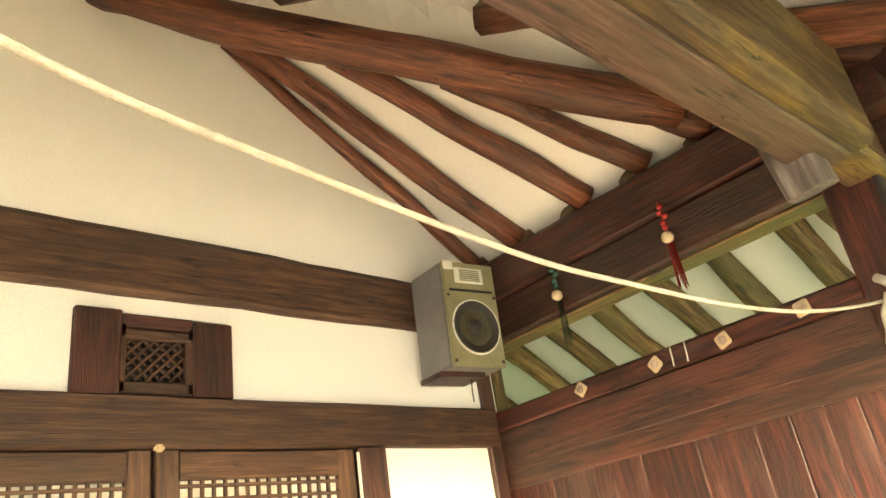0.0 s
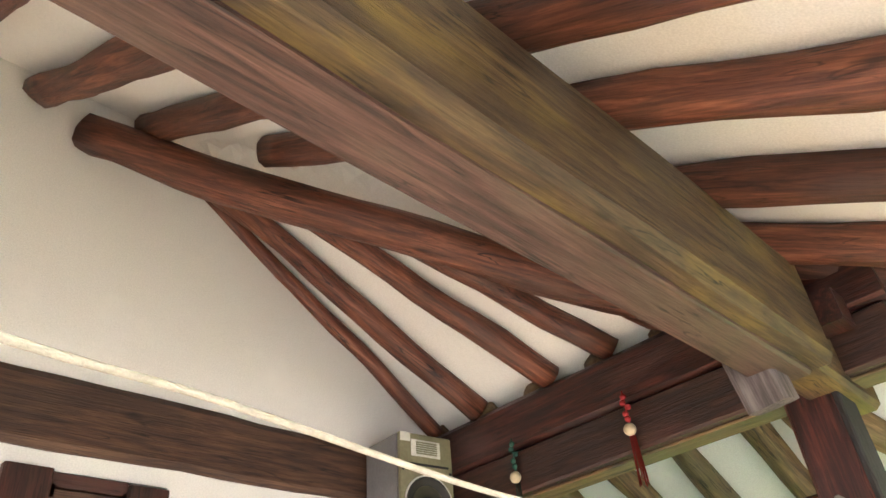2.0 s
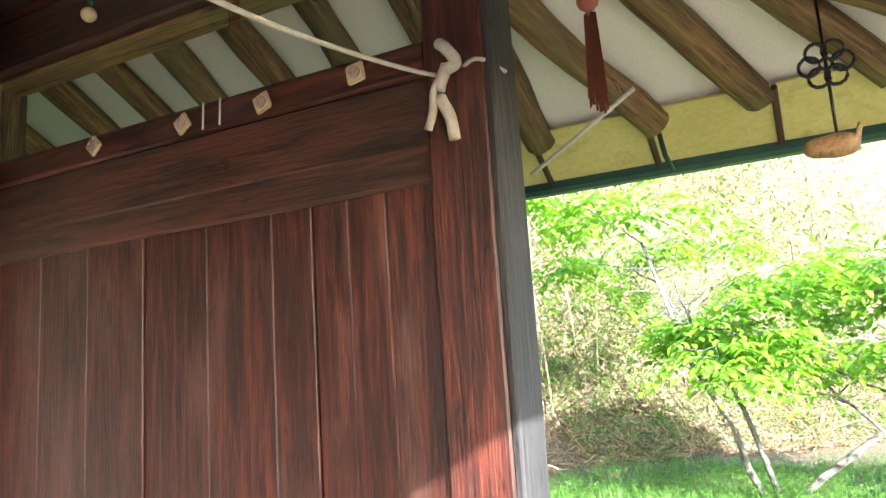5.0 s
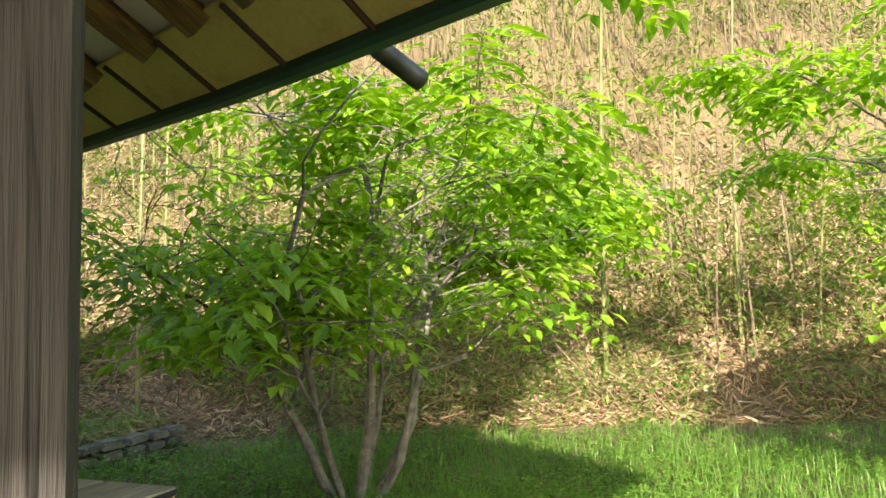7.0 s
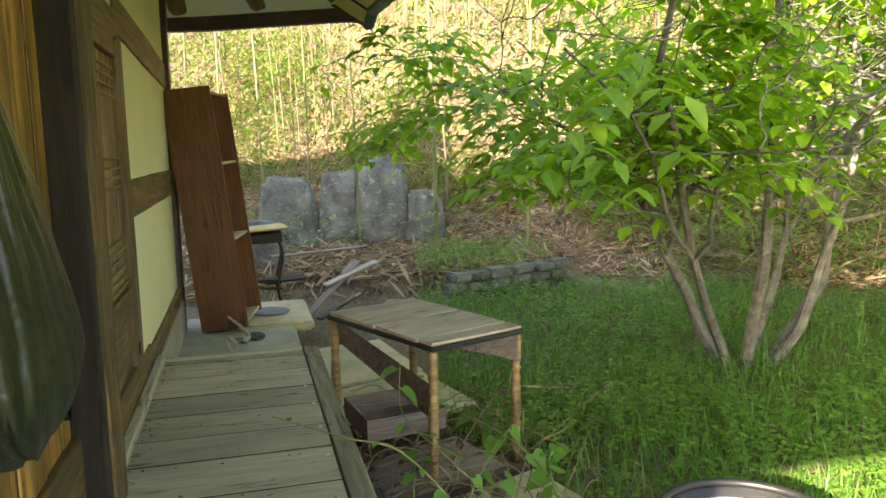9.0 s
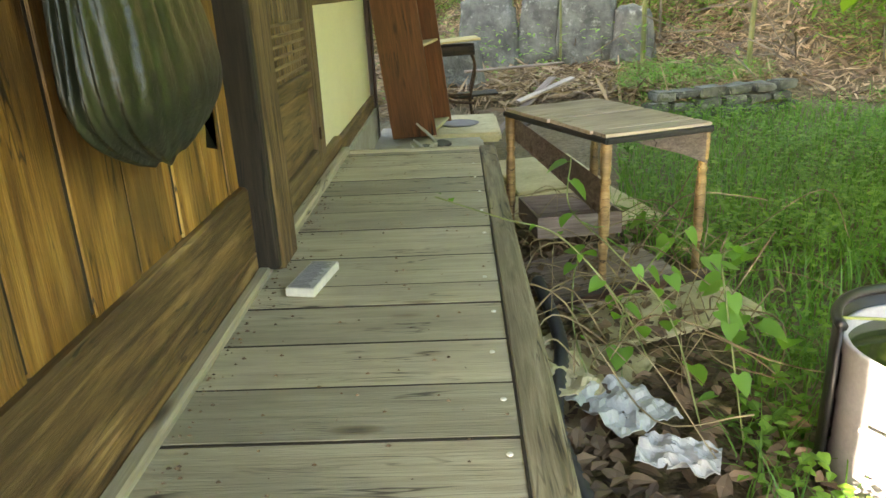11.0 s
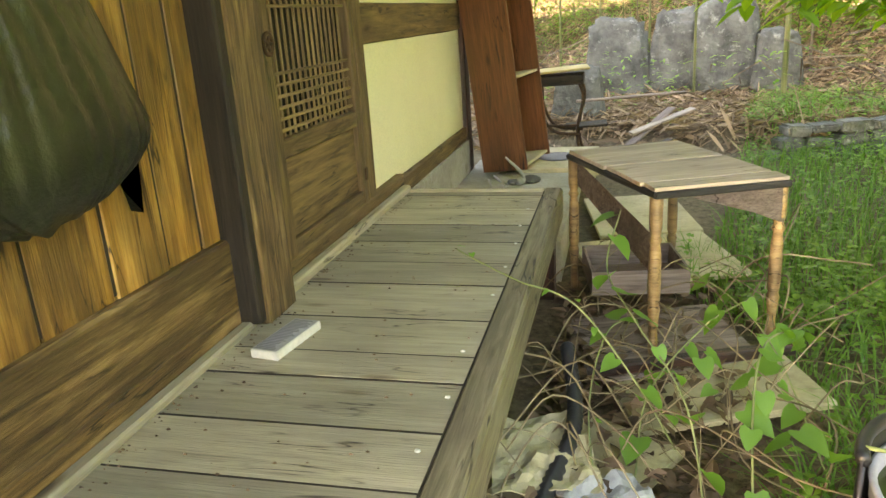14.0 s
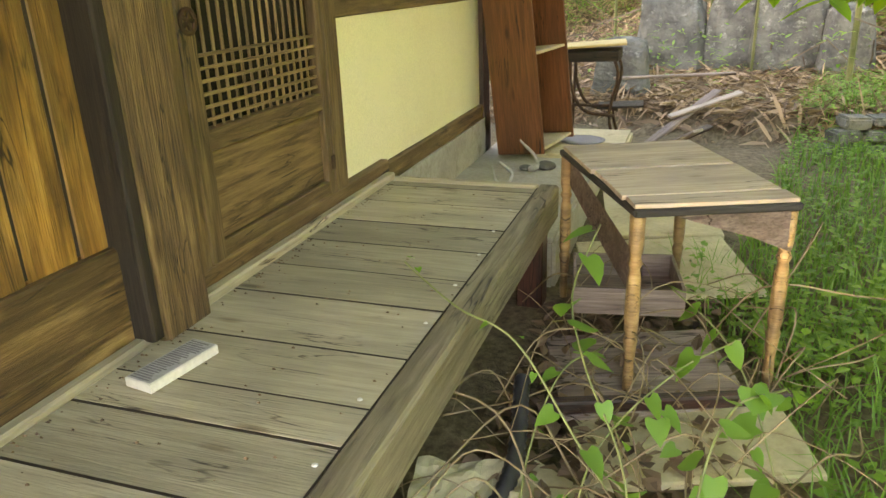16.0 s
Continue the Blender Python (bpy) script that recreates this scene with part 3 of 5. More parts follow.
beam("tenon", (-0.38, -2.42, 3.44), (0.25, -2.42, 3.40), 0.19, 0.34, MOSSY, main, "", (0, 0, 1), 0.02, 0.008)
beam("end_face", (-0.50, -2.33, 3.14), (-0.56, -2.31, 3.42), 0.15, 0.17, PALE, main, "bleached purple-grey cut face", (0, 1, 0), 0.02, 0.01)
peg = tagged(beam("beam_end", (-0.16, -2.57, 3.52), (-0.3, -2.57, 3.52), 0.14, 0.15, RED, None), "short squared red timber end", "beam")
hip = tagged(log("hip_rafter", (-2.45, -0.08, 5.06), (-0.25, -1.85, 3.95), 0.11, 0.11, RAFTER, None, "", 0.03, -0.04), "curved red-brown hip rafter log", "rafter")
hip_out = tagged(log("hip_rafter", (0.05, -2.3, 3.72), (1.35, -4.05, 2.98), 0.12, 0.10, YELLOW, None, "", 0.03), "cracked weathered hip rafter log", "rafter")

# rafters
for a, b, r in (((-1.75, -0.05, 5.02), (-0.05, -0.12, 3.87), 0.05), ((-1.75, -0.12, 5.02), (-0.05, -0.50, 3.88), 0.075), ((-1.35, -0.55, 4.74), (-0.04, -1.06, 3.88), 0.075),
                ((-0.95, -0.98, 4.45), (-0.04, -1.47, 3.88), 0.07), ((-0.5, -1.45, 4.15), (-0.04, -1.86, 3.88), 0.07)):
    tagged(log("rafter", a, b, r * 0.9, r, RAFTER, None, "", 0.03), "red-brown debarked rafter log against white plaster", "rafter", "hall rafters")
for y in (0.35, -0.10, -0.52, -0.93, -1.36, -1.78):
    tagged(log("rafter", (-0.05, y, A_z(-0.05) - 0.08), (1.4, y - 0.08, A_z(1.4) - 0.07), 0.078, 0.07, YELLOW, None, "", 0.03), "yellow-brown weathered eave rafter log", "rafter", "eave rafters")
for y in (0.85, 1.3, 1.75, 2.2, 2.6):
    tagged(log("rafter", (-0.05, y, A_z(-0.05) - 0.06), (1.4, y + 0.05, A_z(1.4) - 0.05), 0.075, 0.07, YELLOW, None, "", 0.03), "yellow-brown weathered eave rafter log", "rafter", "eave rafters")
for a, b in (((0.0, -2.0), (1.42, -2.10)), ((0.3, -2.05), (1.43, -2.67)), ((0.3, -2.42), (1.42, -3.12)), ((0.4, -2.75), (1.42, -3.62))):
    tagged(log("rafter", (*a, roof_z(*a) - 0.09), (*b, roof_z(*b) - 0.07), 0.085, 0.07, YELLOW, None, "", 0.03), "yellow-brown weathered eave rafter log", "rafter", "corner rafters")
for a, b in (((-0.2, -2.3), (0.55, -4.1)), ((-0.5, -1.95), (-0.25, -4.15)), ((-1.08, -1.45), (-0.88, -4.15)), ((-1.75, -0.75), (-1.5, -4.15)), ((-2.2, -0.25), (-2.05, -4.15)),
             ((-2.72, -0.1), (-2.45, -2.4)), ((-3.2, -0.1), (-2.95, -4.15)), ((-3.9, -0.9), (-3.9, -4.15)), ((-4.6, -1.6), (-4.8, -4.15))):
    tagged(log("rafter", (*a, roof_z(*a) - 0.09), (*b, roof_z(*b) - 0.09), 0.09, 0.085, RAFTER, None, "", 0.035), "thick red-brown rafter log above the main beam", "rafter", "end rafters")

for a, b in (((-0.1, 2.5), (0.1, 4.2)), ((-0.65, 2.5), (-0.6, 4.2)), ((-1.3, 2.5), (-1.3, 4.2)), ((0.0, 2.5), (0.75, 4.2)), ((0.05, 2.45), (1.38, 4.15)), ((0.1, 2.2), (1.4, 3.4))):
    tagged(log("rafter", (*a, roof_z(*a) - 0.07), (*b, roof_z(*b) - 0.07), 0.08, 0.07, YELLOW, None, "", 0.02), "yellow-brown weathered eave rafter log", "rafter", "far corner rafters")

# roof: plastered underside, tiled top
rx, ry = np.arange(-6.9, 1.501, 0.1), np.arange(-4.3, 4.401, 0.1)


def roof_sheet(name, lift, material, label, category):
    v = [(x, y, roof_z(x, y) + lift + (0.42 * max(0, roof_z(x, y) - 3.25) if lift else 0)) for y in ry for x in rx]
    w = len(rx)
    f = [(j * w + i, j * w + i + 1, (j + 1) * w + i + 1, (j + 1) * w + i) for j in range(len(ry) - 1) for i in range(w - 1)]
    return soup(name, v, f, material, label, category, "structure")


roof_sheet("ceiling", 0.0, PLASTER, "white plaster between the rafters", "ceiling")
roof_sheet("roof", 0.30, TILE, "dark tiled hipped roof", "roof")
eave = thing("eave", (1.6, 0, 2.8), "yellow painted eave boards with a green gutter", "eave", "", "structure")
ys = list(np.arange(-4.3, 4.3, 0.56)) + [4.35]
for a, b in zip(ys, ys[1:]):
    za, zb = roof_z(1.5, a), roof_z(1.5, b)
    beam("soffit_board", (1.53, a + 0.01, za - 0.06), (1.53, b - 0.01, zb - 0.06), 0.36, 0.02, FASCIA, eave, "", (0.6, 0, 1), 0.003)
    beam("batten", (1.38, b, zb + 0.015), (1.68, b, zb - 0.165), 0.03, 0.03, DARK, eave)
    beam("gutter", (1.72, a, za - 0.16), (1.72, b, zb - 0.16), 0.10, 0.11, GUTTER, eave, "", (0, 0, 1), 0.02)
    beam("fascia", (1.69, a, za + 0.02), (1.69, b, zb + 0.02), 0.02, 0.25, DARK, eave)
for x0 in np.arange(-6.9, 1.6, 0.6):
    x1 = min(x0 + 0.6, 1.7)
    for yy in (4.42, -4.34):
        beam("gutter", (x0, yy, roof_z(x0, yy * 0.99) - 0.06), (x1, yy, roof_z(min(x1, 1.5), yy * 0.99) - 0.06), 0.10, 0.12, GUTTER if yy < 0 else DARK, eave)
pipe = tagged(part("downpipe", tube_bm(curve_pts([(1.76, -0.73, 2.86), (1.80, -0.73, 2.92), (1.87, -0.735, 2.86), (2.1, -0.76, 2.755)], 6), [0.045] * 19, 12), rough_mat("old_zinc", (0.05, 0.05, 0.045), (0.12, 0.12, 0.11), 8, 0.5, 0.1, metal=0.6), None, "", None, True), "short bent grey drain spout on the gutter", "drainpipe")

# ---- outer wall beyond the post ----
outer = thing("wall_outer", (0, 2.0, 0.3), "cream plastered outer wall with timber bands", "wall", "", "structure")


def wall_slab(name, y0, y1, z0, z1, x0, x1, material, parent, label=""):
    return part(name, box_bm(x0, x1, y0, y1, z0, z1), material, parent, label)


wall_slab("plaster_panel", 1.43, 3.85, 0.62, 1.44, -0.13, -0.012, CREAM, outer)
wall_slab("plaster_panel", 1.43, 3.85, 1.60, 3.7, -0.13, -0.012, CREAM, outer)
wall_slab("plaster_panel", 1.43, 3.85, -0.2, 0.48, -0.13, -0.016, CREAM, outer)
beam("band", (-0.05, 1.43, 1.515), (-0.05, 3.84, 1.515), 0.10, 0.20, DOORW, outer, "", (0, 0, 1), 0.008, 0.006)
beam("band", (-0.045, 1.43, 0.55), (-0.045, 3.84, 0.55), 0.12, 0.19, DOORW, outer, "", (0, 0, 1), 0.008, 0.008)
beam("band", (-0.05, 1.43, 2.42), (-0.05, 3.84, 2.35), 0.10, 0.20, DOORW, outer, "", (0, 0, 1), 0.008, 0.008)
beam("corner_post", (-0.04, 3.90, -0.1), (-0.04, 3.90, 3.5), 0.15, 0.14, DARK, outer, "", (1, 0, 0))
wall_slab("plaster_panel", 0.2, 1.43, 2.42, 3.7, -0.13, -0.02, CREAM, outer)
wall_slab("wall_end", 3.70, 3.84, -0.2, 3.7, -5.1, -0.14, CREAM, outer)
beam("lintel", (-0.05, 0.2, 2.34), (-0.05, 1.43, 2.34), 0.12, 0.16, DOORW, outer)
beam("jamb", (-0.035, 0.275, 0.58), (-0.035, 0.275, 2.28), 0.15, 0.12, DOORW, outer, "", (1, 0, 0), 0.008, 0.003)
beam("jamb", (-0.035, 1.365, 0.58), (-0.035, 1.365, 2.28), 0.13, 0.12, DOORW, outer, "", (1, 0, 0), 0.008, 0.003)
beam("threshold", (-0.01, 0.2, 0.625), (-0.01, 1.9, 0.625), 0.08, 0.10, DOORW, outer, "", (0, 0, 1), 0.008, 0.003)
beam("sill_strip", (0.055, 0.2, 0.598), (0.055, 1.86, 0.598), 0.05, 0.04, GREY, outer)

door = thing("door_3", (0, 0.83, 0.66), "closed brown lattice door with a ring pull", "door", "", "structure")
for y, wd in ((0.395, 0.085), (1.27, 0.06)):
    beam("stile", (0.0, y, 0.67), (0.0, y, 2.26), wd, 0.05, DOORW, door, "", (1, 0, 0), 0.005)
for z, h in ((0.70, 0.065), (1.085, 0.075), (2.22, 0.08)):
    beam("rail", (-0.001, 0.43, z), (-0.001, 1.25, z), 0.046, h, DOORW, door, "", (0, 0, 1), 0.005)
beam("panel", (-0.012, 0.43, 0.89), (-0.012, 1.25, 0.89), 0.018, 0.34, DOORW, door)
# near-black backing puts the shade between the lattice bars into colour
part("backing", box_bm(-0.052, -0.047, 0.40, 1.28, 1.05, 2.25), LATTSHADE, door, "near-black sheet standing for the shade behind the lattice")
for i in range(15):
    y = 0.455 + i * 0.052
    beam("lattice_bar", (-0.004, y, 1.12), (-0.004, y, 2.18), 0.012, 0.009, LATT, door, "", (1, 0, 0), 0.002)
for z in [1.15 + k * 0.042 for k in range(6)] + [1.60 + k * 0.042 for k in range(4)] + [2.0 + k * 0.042 for k in range(4)]:
    beam("lattice_bar", (0.0035, 0.437, z), (0.0035, 1.24, z), 0.009, 0.012, LATT, door, "", (0, 0, 1), 0.002)
beam("hinge", (0.028, 1.285, 0.78), (0.028, 1.285, 0.84), 0.025, 0.012, IRON, door, "", (1, 0, 0), 0.003)
ring_bm = bmesh.new()
rr = [[ring_bm.verts.new((0.028 + 0.007 * math.cos(b), 0.40 + (0.036 + 0.009 * math.cos(b + 1.57)) * math.cos(a), 1.47 + (0.036 + 0.009 * math.cos(b + 1.57)) * math.sin(a))) for b in [k * 1.047 for k in range(6)]] for a in [k * math.pi / 12 for k in range(24)]]
for i in range(24):
    for k in range(6):
        ring_bm.faces.new((rr[i][k], rr[(i + 1) % 24][k], rr[(i + 1) % 24][(k + 1) % 6], rr[i][(k + 1) % 6]))
pull = part("ring_pull", ring_bm, IRON, door, "round rusty iron flower pull", None, True)
for a in range(5):
    q = a * 2 * math.pi / 5
    beam("petal", (0.028, 0.40, 1.47), (0.028, 0.40 + 0.034 * math.cos(q), 1.47 + 0.034 * math.sin(q)), 0.012, 0.010, IRON, pull, "", (1, 0, 0), 0.002)

# ---- veranda ----
ver = thing("veranda", (0.5, 0.2, 0.0), "narrow weathered grey-brown plank veranda", "veranda", "", "structure")
ve = (1.84, 1.75, 1.48, 1.18, 0.91, 0.63, 0.385, 0.065, -0.195, -0.357, -0.602, -0.832, -1.057, -1.256, -1.5, -1.75, -2.0, -2.25)
for i, (a, b) in enumerate(zip(ve, ve[1:])):
    z = 0.563 + 0.0015 * (i % 3 - 1)
    beam("floorboard", (0.035, (a + b) / 2, z), (0.848, (a + b) / 2 , z), a - b - 0.009, 0.034, GREY, ver, "", (0, 0, 1), 0.0012)
for y in ve[1:-1]:
    beam("seam_grime", (0.036, y, 0.5772), (0.846, y, 0.5772), 0.0095, 0.006, DARKOLD, ver, "", (0, 0, 1), 0.001)
beam("seam_grime", (0.8445, -2.25, 0.5795), (0.8445, 1.84, 0.5795), 0.007, 0.006, DARKOLD, ver, "black dirt packed between the boards", (0, 0, 1), 0.001)
beam("edge_beam", (0.89, -2.3, 0.50), (0.89, 1.9, 0.50), 0.10, 0.17, EDGEW, ver, "", (0, 0, 1), 0.012, 0.004)
beam("end_beam", (0.0, 1.872, 0.53), (0.84, 1.872, 0.53), 0.055, 0.12, GREY, ver, "", (0, 0, 1), 0.01, 0.003)
beam("bearer", (0.05, -2.3, 0.47), (0.05, 1.85, 0.47), 0.10, 0.14, DARK, ver)
for y in (-2.2, -0.55, 1.75):
    beam("leg", (0.84, y, -0.15), (0.84, y, 0.42), 0.13, 0.13, DARK, ver, "", (1, 0, 0))
    beam("joist", (0.0, y, 0.46), (0.84, y, 0.46), 0.08, 0.12, DARK, ver)
for y in (-1.16, -0.95, -0.72, -0.47, -0.2, 0.25, 0.55, 0.85, 1.12, 1.42):
    for x in (0.80, 0.815):
        if (x > 0.81) != (int(y * 100) % 2 == 0):
            part("nail_head", lathe_bm([(0.001, 0.0), (0.008, 0.0), (0.006, 0.003), (0.001, 0.004)], 8), PAPER, ver, "", Matrix.Translation((x, y + 0.04, 0.5815)))
# unseen dark sheet, added so the gaps between floorboards look shaded
part("subfloor", box_bm(0.04, 0.835, -2.25, 1.84, 0.40, 0.415), DARKOLD, ver, "dark sheet added below the floor to keep its gaps dark")
part("foundation", box_bm(-0.12, 0.03, -2.3, 4.0, -0.3, 0.54), CONCRETE, ver, "rough foundation behind the veranda")

# box of tiles lying on the boards
book = thing("tile_box", (0.2, -0.1, 0.583), "flat white box with a grey printed top on the veranda boards", "box")
bm_m = Matrix.Translation((0.238, -0.158, 0.597)) @ Matrix.Rotation(radians(-9.5), 4, "Z")
part("body", soft_box(-0.048, 0.048, -0.122, 0.122, -0.014, 0.014, 0.002), PAPER, book, "", bm_m)
part("label", box_bm(-0.043, 0.043, -0.117, 0.117, 0.0145, 0.0155), rough_mat("print_ground", (0.34, 0.33, 0.33), (0.42, 0.41, 0.41), 20), book, "grey printed cover", bm_m)
for i in range(22):
    y = -0.112 + i * 0.0102
    part("print_line", box_bm(-0.038, 0.008 + 0.028 * random.random(), y, y + 0.005, 0.0157, 0.0163), PRINT, book, "", bm_m)

# ---- hanging plastic bag ----
bag = thing("garbage_bag", (0.14, -0.8, 1.15), "bulging black plastic bag hung on the plank wall", "bag")
bb = bmesh.new()
SG, RG = 132, 44
rings = []
for j in range(RG + 1):
    v = j / RG
    z = 1.17 + 0.84 * v
    w = (0.30 + 0.70 * math.sin(min(v / 0.17, 1) * math.pi / 2) ** 0.8) * (1 - 0.80 * max(0, (v - 0.2) / 0.8) ** 1.15)
    ring = []
    for k in range(SG):
        a = 2 * math.pi * k / SG
        fold = 1 + (0.05 + 0.20 * v) * abs(math.sin(a * 13 + 2.5 * noise.noise(Vector((math.cos(a) * 1.5, math.sin(a) * 1.5, v * 1.5))))) + 0.05 * noise.noise(Vector((math.cos(a) * 2, math.sin(a) * 2, v * 4)))
        fold += 0.03 * noise.noise(Vector((math.cos(a) * 9, math.sin(a) * 9, v * 5)))
        yy = -0.83 + 0.31 * w * math.cos(a) * fold - 0.10 * v * v
        xx = 0.115 + 0.088 * w * math.sin(a) * fold - 0.05 * v
        ring.append(bb.verts.new((max(0.022, xx), yy, z + 0.012 * math.cos(a) * (1 - v) + 0.02 * noise.noise(Vector((a * 2, v * 5, 3))))))
    rings.append(ring)
for a, c in zip(rings, rings[1:]):
    for k in range(SG):
        bb.faces.new((a[k], a[(k + 1) % SG], c[(k + 1) % SG], c[k]))
bb.faces.new(rings[0][::-1]), bb.faces.new(rings[-1])
part("sack", bb, BAG, bag, "", None, True)
part("tie", tube_bm(curve_pts([(0.10, -0.85, 2.0), (0.07, -0.87, 2.08), (0.03, -0.88, 2.16)], 5), [0.03, 0.035, 0.03, 0.025, 0.02, 0.02, 0.02, 0.02, 0.02, 0.02, 0.02], 10, 0.5), BAG, bag, "gathered knot", None, True)
tb = bmesh.new()
tv = [tb.verts.new(p) for p in ((0.13, -0.66, 1.25), (0.13, -0.56, 1.27), (0.10, -0.56, 1.18), (0.13, -0.58, 1.12), (0.11, -0.60, 1.13), (0.13, -0.64, 1.19))]
tb.faces.new(tv)
bmesh.ops.solidify(tb, geom=tb.faces[:], thickness=0.004)
part("torn_flap", tb, BAG, bag, "torn hanging corner")
tagged(part("hanging_board", soft_box(0.02, 0.05, -1.35, -1.05, 1.75, 2.05, 0.004), BOARD, None), "small yellowish board fixed to the plank wall", "board")

# ---- leaning bookshelf ----
shelf = thing("bookshelf", (0.37, 3.75, 0.28), "empty red-brown veneered bookshelf leaning on the wall", "bookshelf")
# local: x up the case, y towards +x of the room, z towards the yard


def sbox(name, x0, x1, y0, y1, z0, z1, material, label=""):
    return part(name, soft_box(x0, x1, y0, y1, z0, z1, 0.003), material, shelf, label, SM)


sx = Vector((-0.20, 0.0, 1.94)).normalized()
sy = Vector((0.965, -0.20, 0.10)).normalized()
sz = sx.cross(sy).normalized()
sy = sz.cross(sx).normalized()
SM = Matrix.Translation((0.165, 3.72, 0.285)) @ Matrix((sx, sy, sz)).transposed().to_4x4()
side = 1 if sz.y > 0 else -1
sbox("side_panel", 0, 1.95, 0, 0.38, -0.009, 0.009, SHELFW)
sbox("side_panel", 0, 1.92, 0, 0.38, side * 0.60 - 0.009, side * 0.60 + 0.009, SHELFW)
lo, hi = sorted((side * 0.0095, side * 0.59))
sbox("back_panel", 0, 1.93, 0.0, 0.012, lo, hi, SHELFW)
for i, h in enumerate((0.03, 0.72, 1.34, 1.90)):
    sbox("shelf_board", h - 0.01, h + 0.01, 0.013, 0.365, lo, hi, BOARD if i < 3 else SHELFW, "pale worn shelf" if i < 3 else "")

# ---- concrete slab with a round basin ----
slab = thing("wash_slab", (0.5, 3.2, 0.0), "pale concrete washing slab with a round basin hole", "slab")
part("base", soft_box(-0.0, 0.92, 1.95, 4.35, -0.1, 0.27, 0.02), CONCRETE, slab)
part("counter", soft_box(0.45, 1.08, 3.75, 4.75, 0.22, 0.30, 0.02), BOARD, slab, "cream worktop")
part("basin", lathe_bm([(0.02, -0.001), (0.17, 0.0), (0.185, 0.006), (0.17, 0.010), (0.155, 0.004), (0.02, 0.003)], 28), PRINT, slab, "dark round basin hole", Matrix.Translation((0.72, 4.25, 0.302)))
for x, y, r in ((0.35, 2.75, 0.5), (0.62, 2.55, 2.2), (0.5, 3.3, 1.2)):
    tagged(part("dry_branch", tube_bm(curve_pts([(x, y, 0.295), (x + 0.10 * math.cos(r), y + 0.1 * math.sin(r), 0.30), (x + 0.2 * math.cos(r + 0.5), y + 0.2 * math.sin(r + 0.5), 0.36), (x + 0.24 * math.cos(r + 0.9), y + 0.22 * math.sin(r), 0.45)], 4), [0.022 - 0.0012 * k for k in range(13)], 8, 0.4), ROPE, None, "", None, True), "short bleached piece of branch on the slab", "branch", "dry branches")
for x, y, s in ((0.58, 3.42, 0.07), (0.45, 3.35, 0.05)):
    st = bmesh.new()
    bmesh.ops.create_icosphere(st, subdivisions=3, radius=s)
    for v in st.verts:
        v.co += v.normal * s * 0.35 * noise.noise(v.co * 9)
        v.co.z *= 0.45
    tagged(part("pebble", st, STONE, None, "", Matrix.Translation((x, y, 0.27 + s * 0.35)), True), "flat brown-grey stone on the slab", "stone", "slab stones")

# frame behind the shelf: old school desk
desk = thing("old_desk", (0.68, 5.3, 0.05), "broken old desk with a yellow board on a rusty bent-tube frame", "desk")
beam("top", (0.42, 5.2, 0.95), (0.94, 5.26, 0.98), 0.42, 0.022, YPLY, desk, "yellow plywood top")
beam("tray", (0.44, 5.2, 0.87), (0.90, 5.2, 0.88), 0.36, 0.09, DARKOLD, desk, "dark tray under the top")
for y in (5.05, 5.38):
    cable("leg", curve_pts([(0.86, y, 0.86), (0.90, y, 0.70), (0.84, y, 0.35), (0.93, y, 0.02)], 6), 0.015, IRON, desk)
    cable("leg", curve_pts([(0.48, y, 0.86), (0.50, y, 0.60), (0.62, y, 0.40), (0.88, y, 0.36)], 6), 0.015, IRON, desk)
    cable("leg", [(0.48, y, 0.86), (0.46, y, 0.02)], 0.014, IRON, desk)
beam("stretcher", (0.46, 5.05, 0.45), (0.86, 5.05, 0.45), 0.025, 0.025, IRON, desk)
beam("seat", (0.72, 5.22, 0.42), (1.12, 5.24, 0.44), 0.30, 0.02, DARKOLD, desk, "dark worn seat board")
for a, b, w, mt in (((1.1, 5.0, 0.05), (1.75, 5.7, 0.5), 0.10, PURPLE), ((1.3, 4.9, 0.1), (1.6, 4.7, 0.32), 0.14, TABLEW), ((1.35, 5.4, 0.3), (1.95, 5.6, 0.5), 0.13, TABLEW), ((0.8, 5.7, 0.6), (1.9, 6.0, 0.62), 0.07, PURPLE), ((1.2, 4.6, 0.12), (1.7, 5.0, 0.3), 0.09, BROWN)):
    tagged(beam("scrap_board", a, b, w, 0.025, mt), "loose grey-brown board leaning in a heap", "board", "scrap boards")

# ---- old table ----
table = thing("old_table", (1.45, 1.4, 0.08), "weathered small table with turned legs and broken apron", "table")
P1, P2, P3, P4 = Vector((1.385, 0.85, 0.82)), Vector((0.985, 1.70, 0.82)), Vector((1.53, 1.95, 0.82)), Vector((1.915, 1.05, 0.82))
for i in range(3):
    u0, u1 = (0.0, 0.12, 0.52, 1.0)[i:i + 2]
    a, b = P1.lerp(P2, (u0 + u1) / 2), P4.lerp(P3, (u0 + u1) / 2)
    beam("top_board", a, b, (P2 - P1).length * (u1 - u0) - 0.004, 0.018, TABLEW, table, "", (0, 0, 1), 0.003, 0.002)
for a, b in ((P1, P4), (P1, P2), (P4, P3), (P2, P3)):
    beam("edge_strip", a + Vector((0, 0, -0.022)), b + Vector((0, 0, -0.022)), 0.02, 0.028, POSTGREY, table)
prof = [(0.020, 0.0), (0.024, 0.04), (0.021, 0.12), (0.028, 0.20), (0.032, 0.215), (0.024, 0.235), (0.030, 0.26), (0.031, 0.36), (0.029, 0.46), (0.022, 0.50), (0.032, 0.52), (0.023, 0.54), (0.031, 0.57), (0.032, 0.715)]
c0 = (P1 + P2 + P3 + P4) / 4
leg_mesh = None
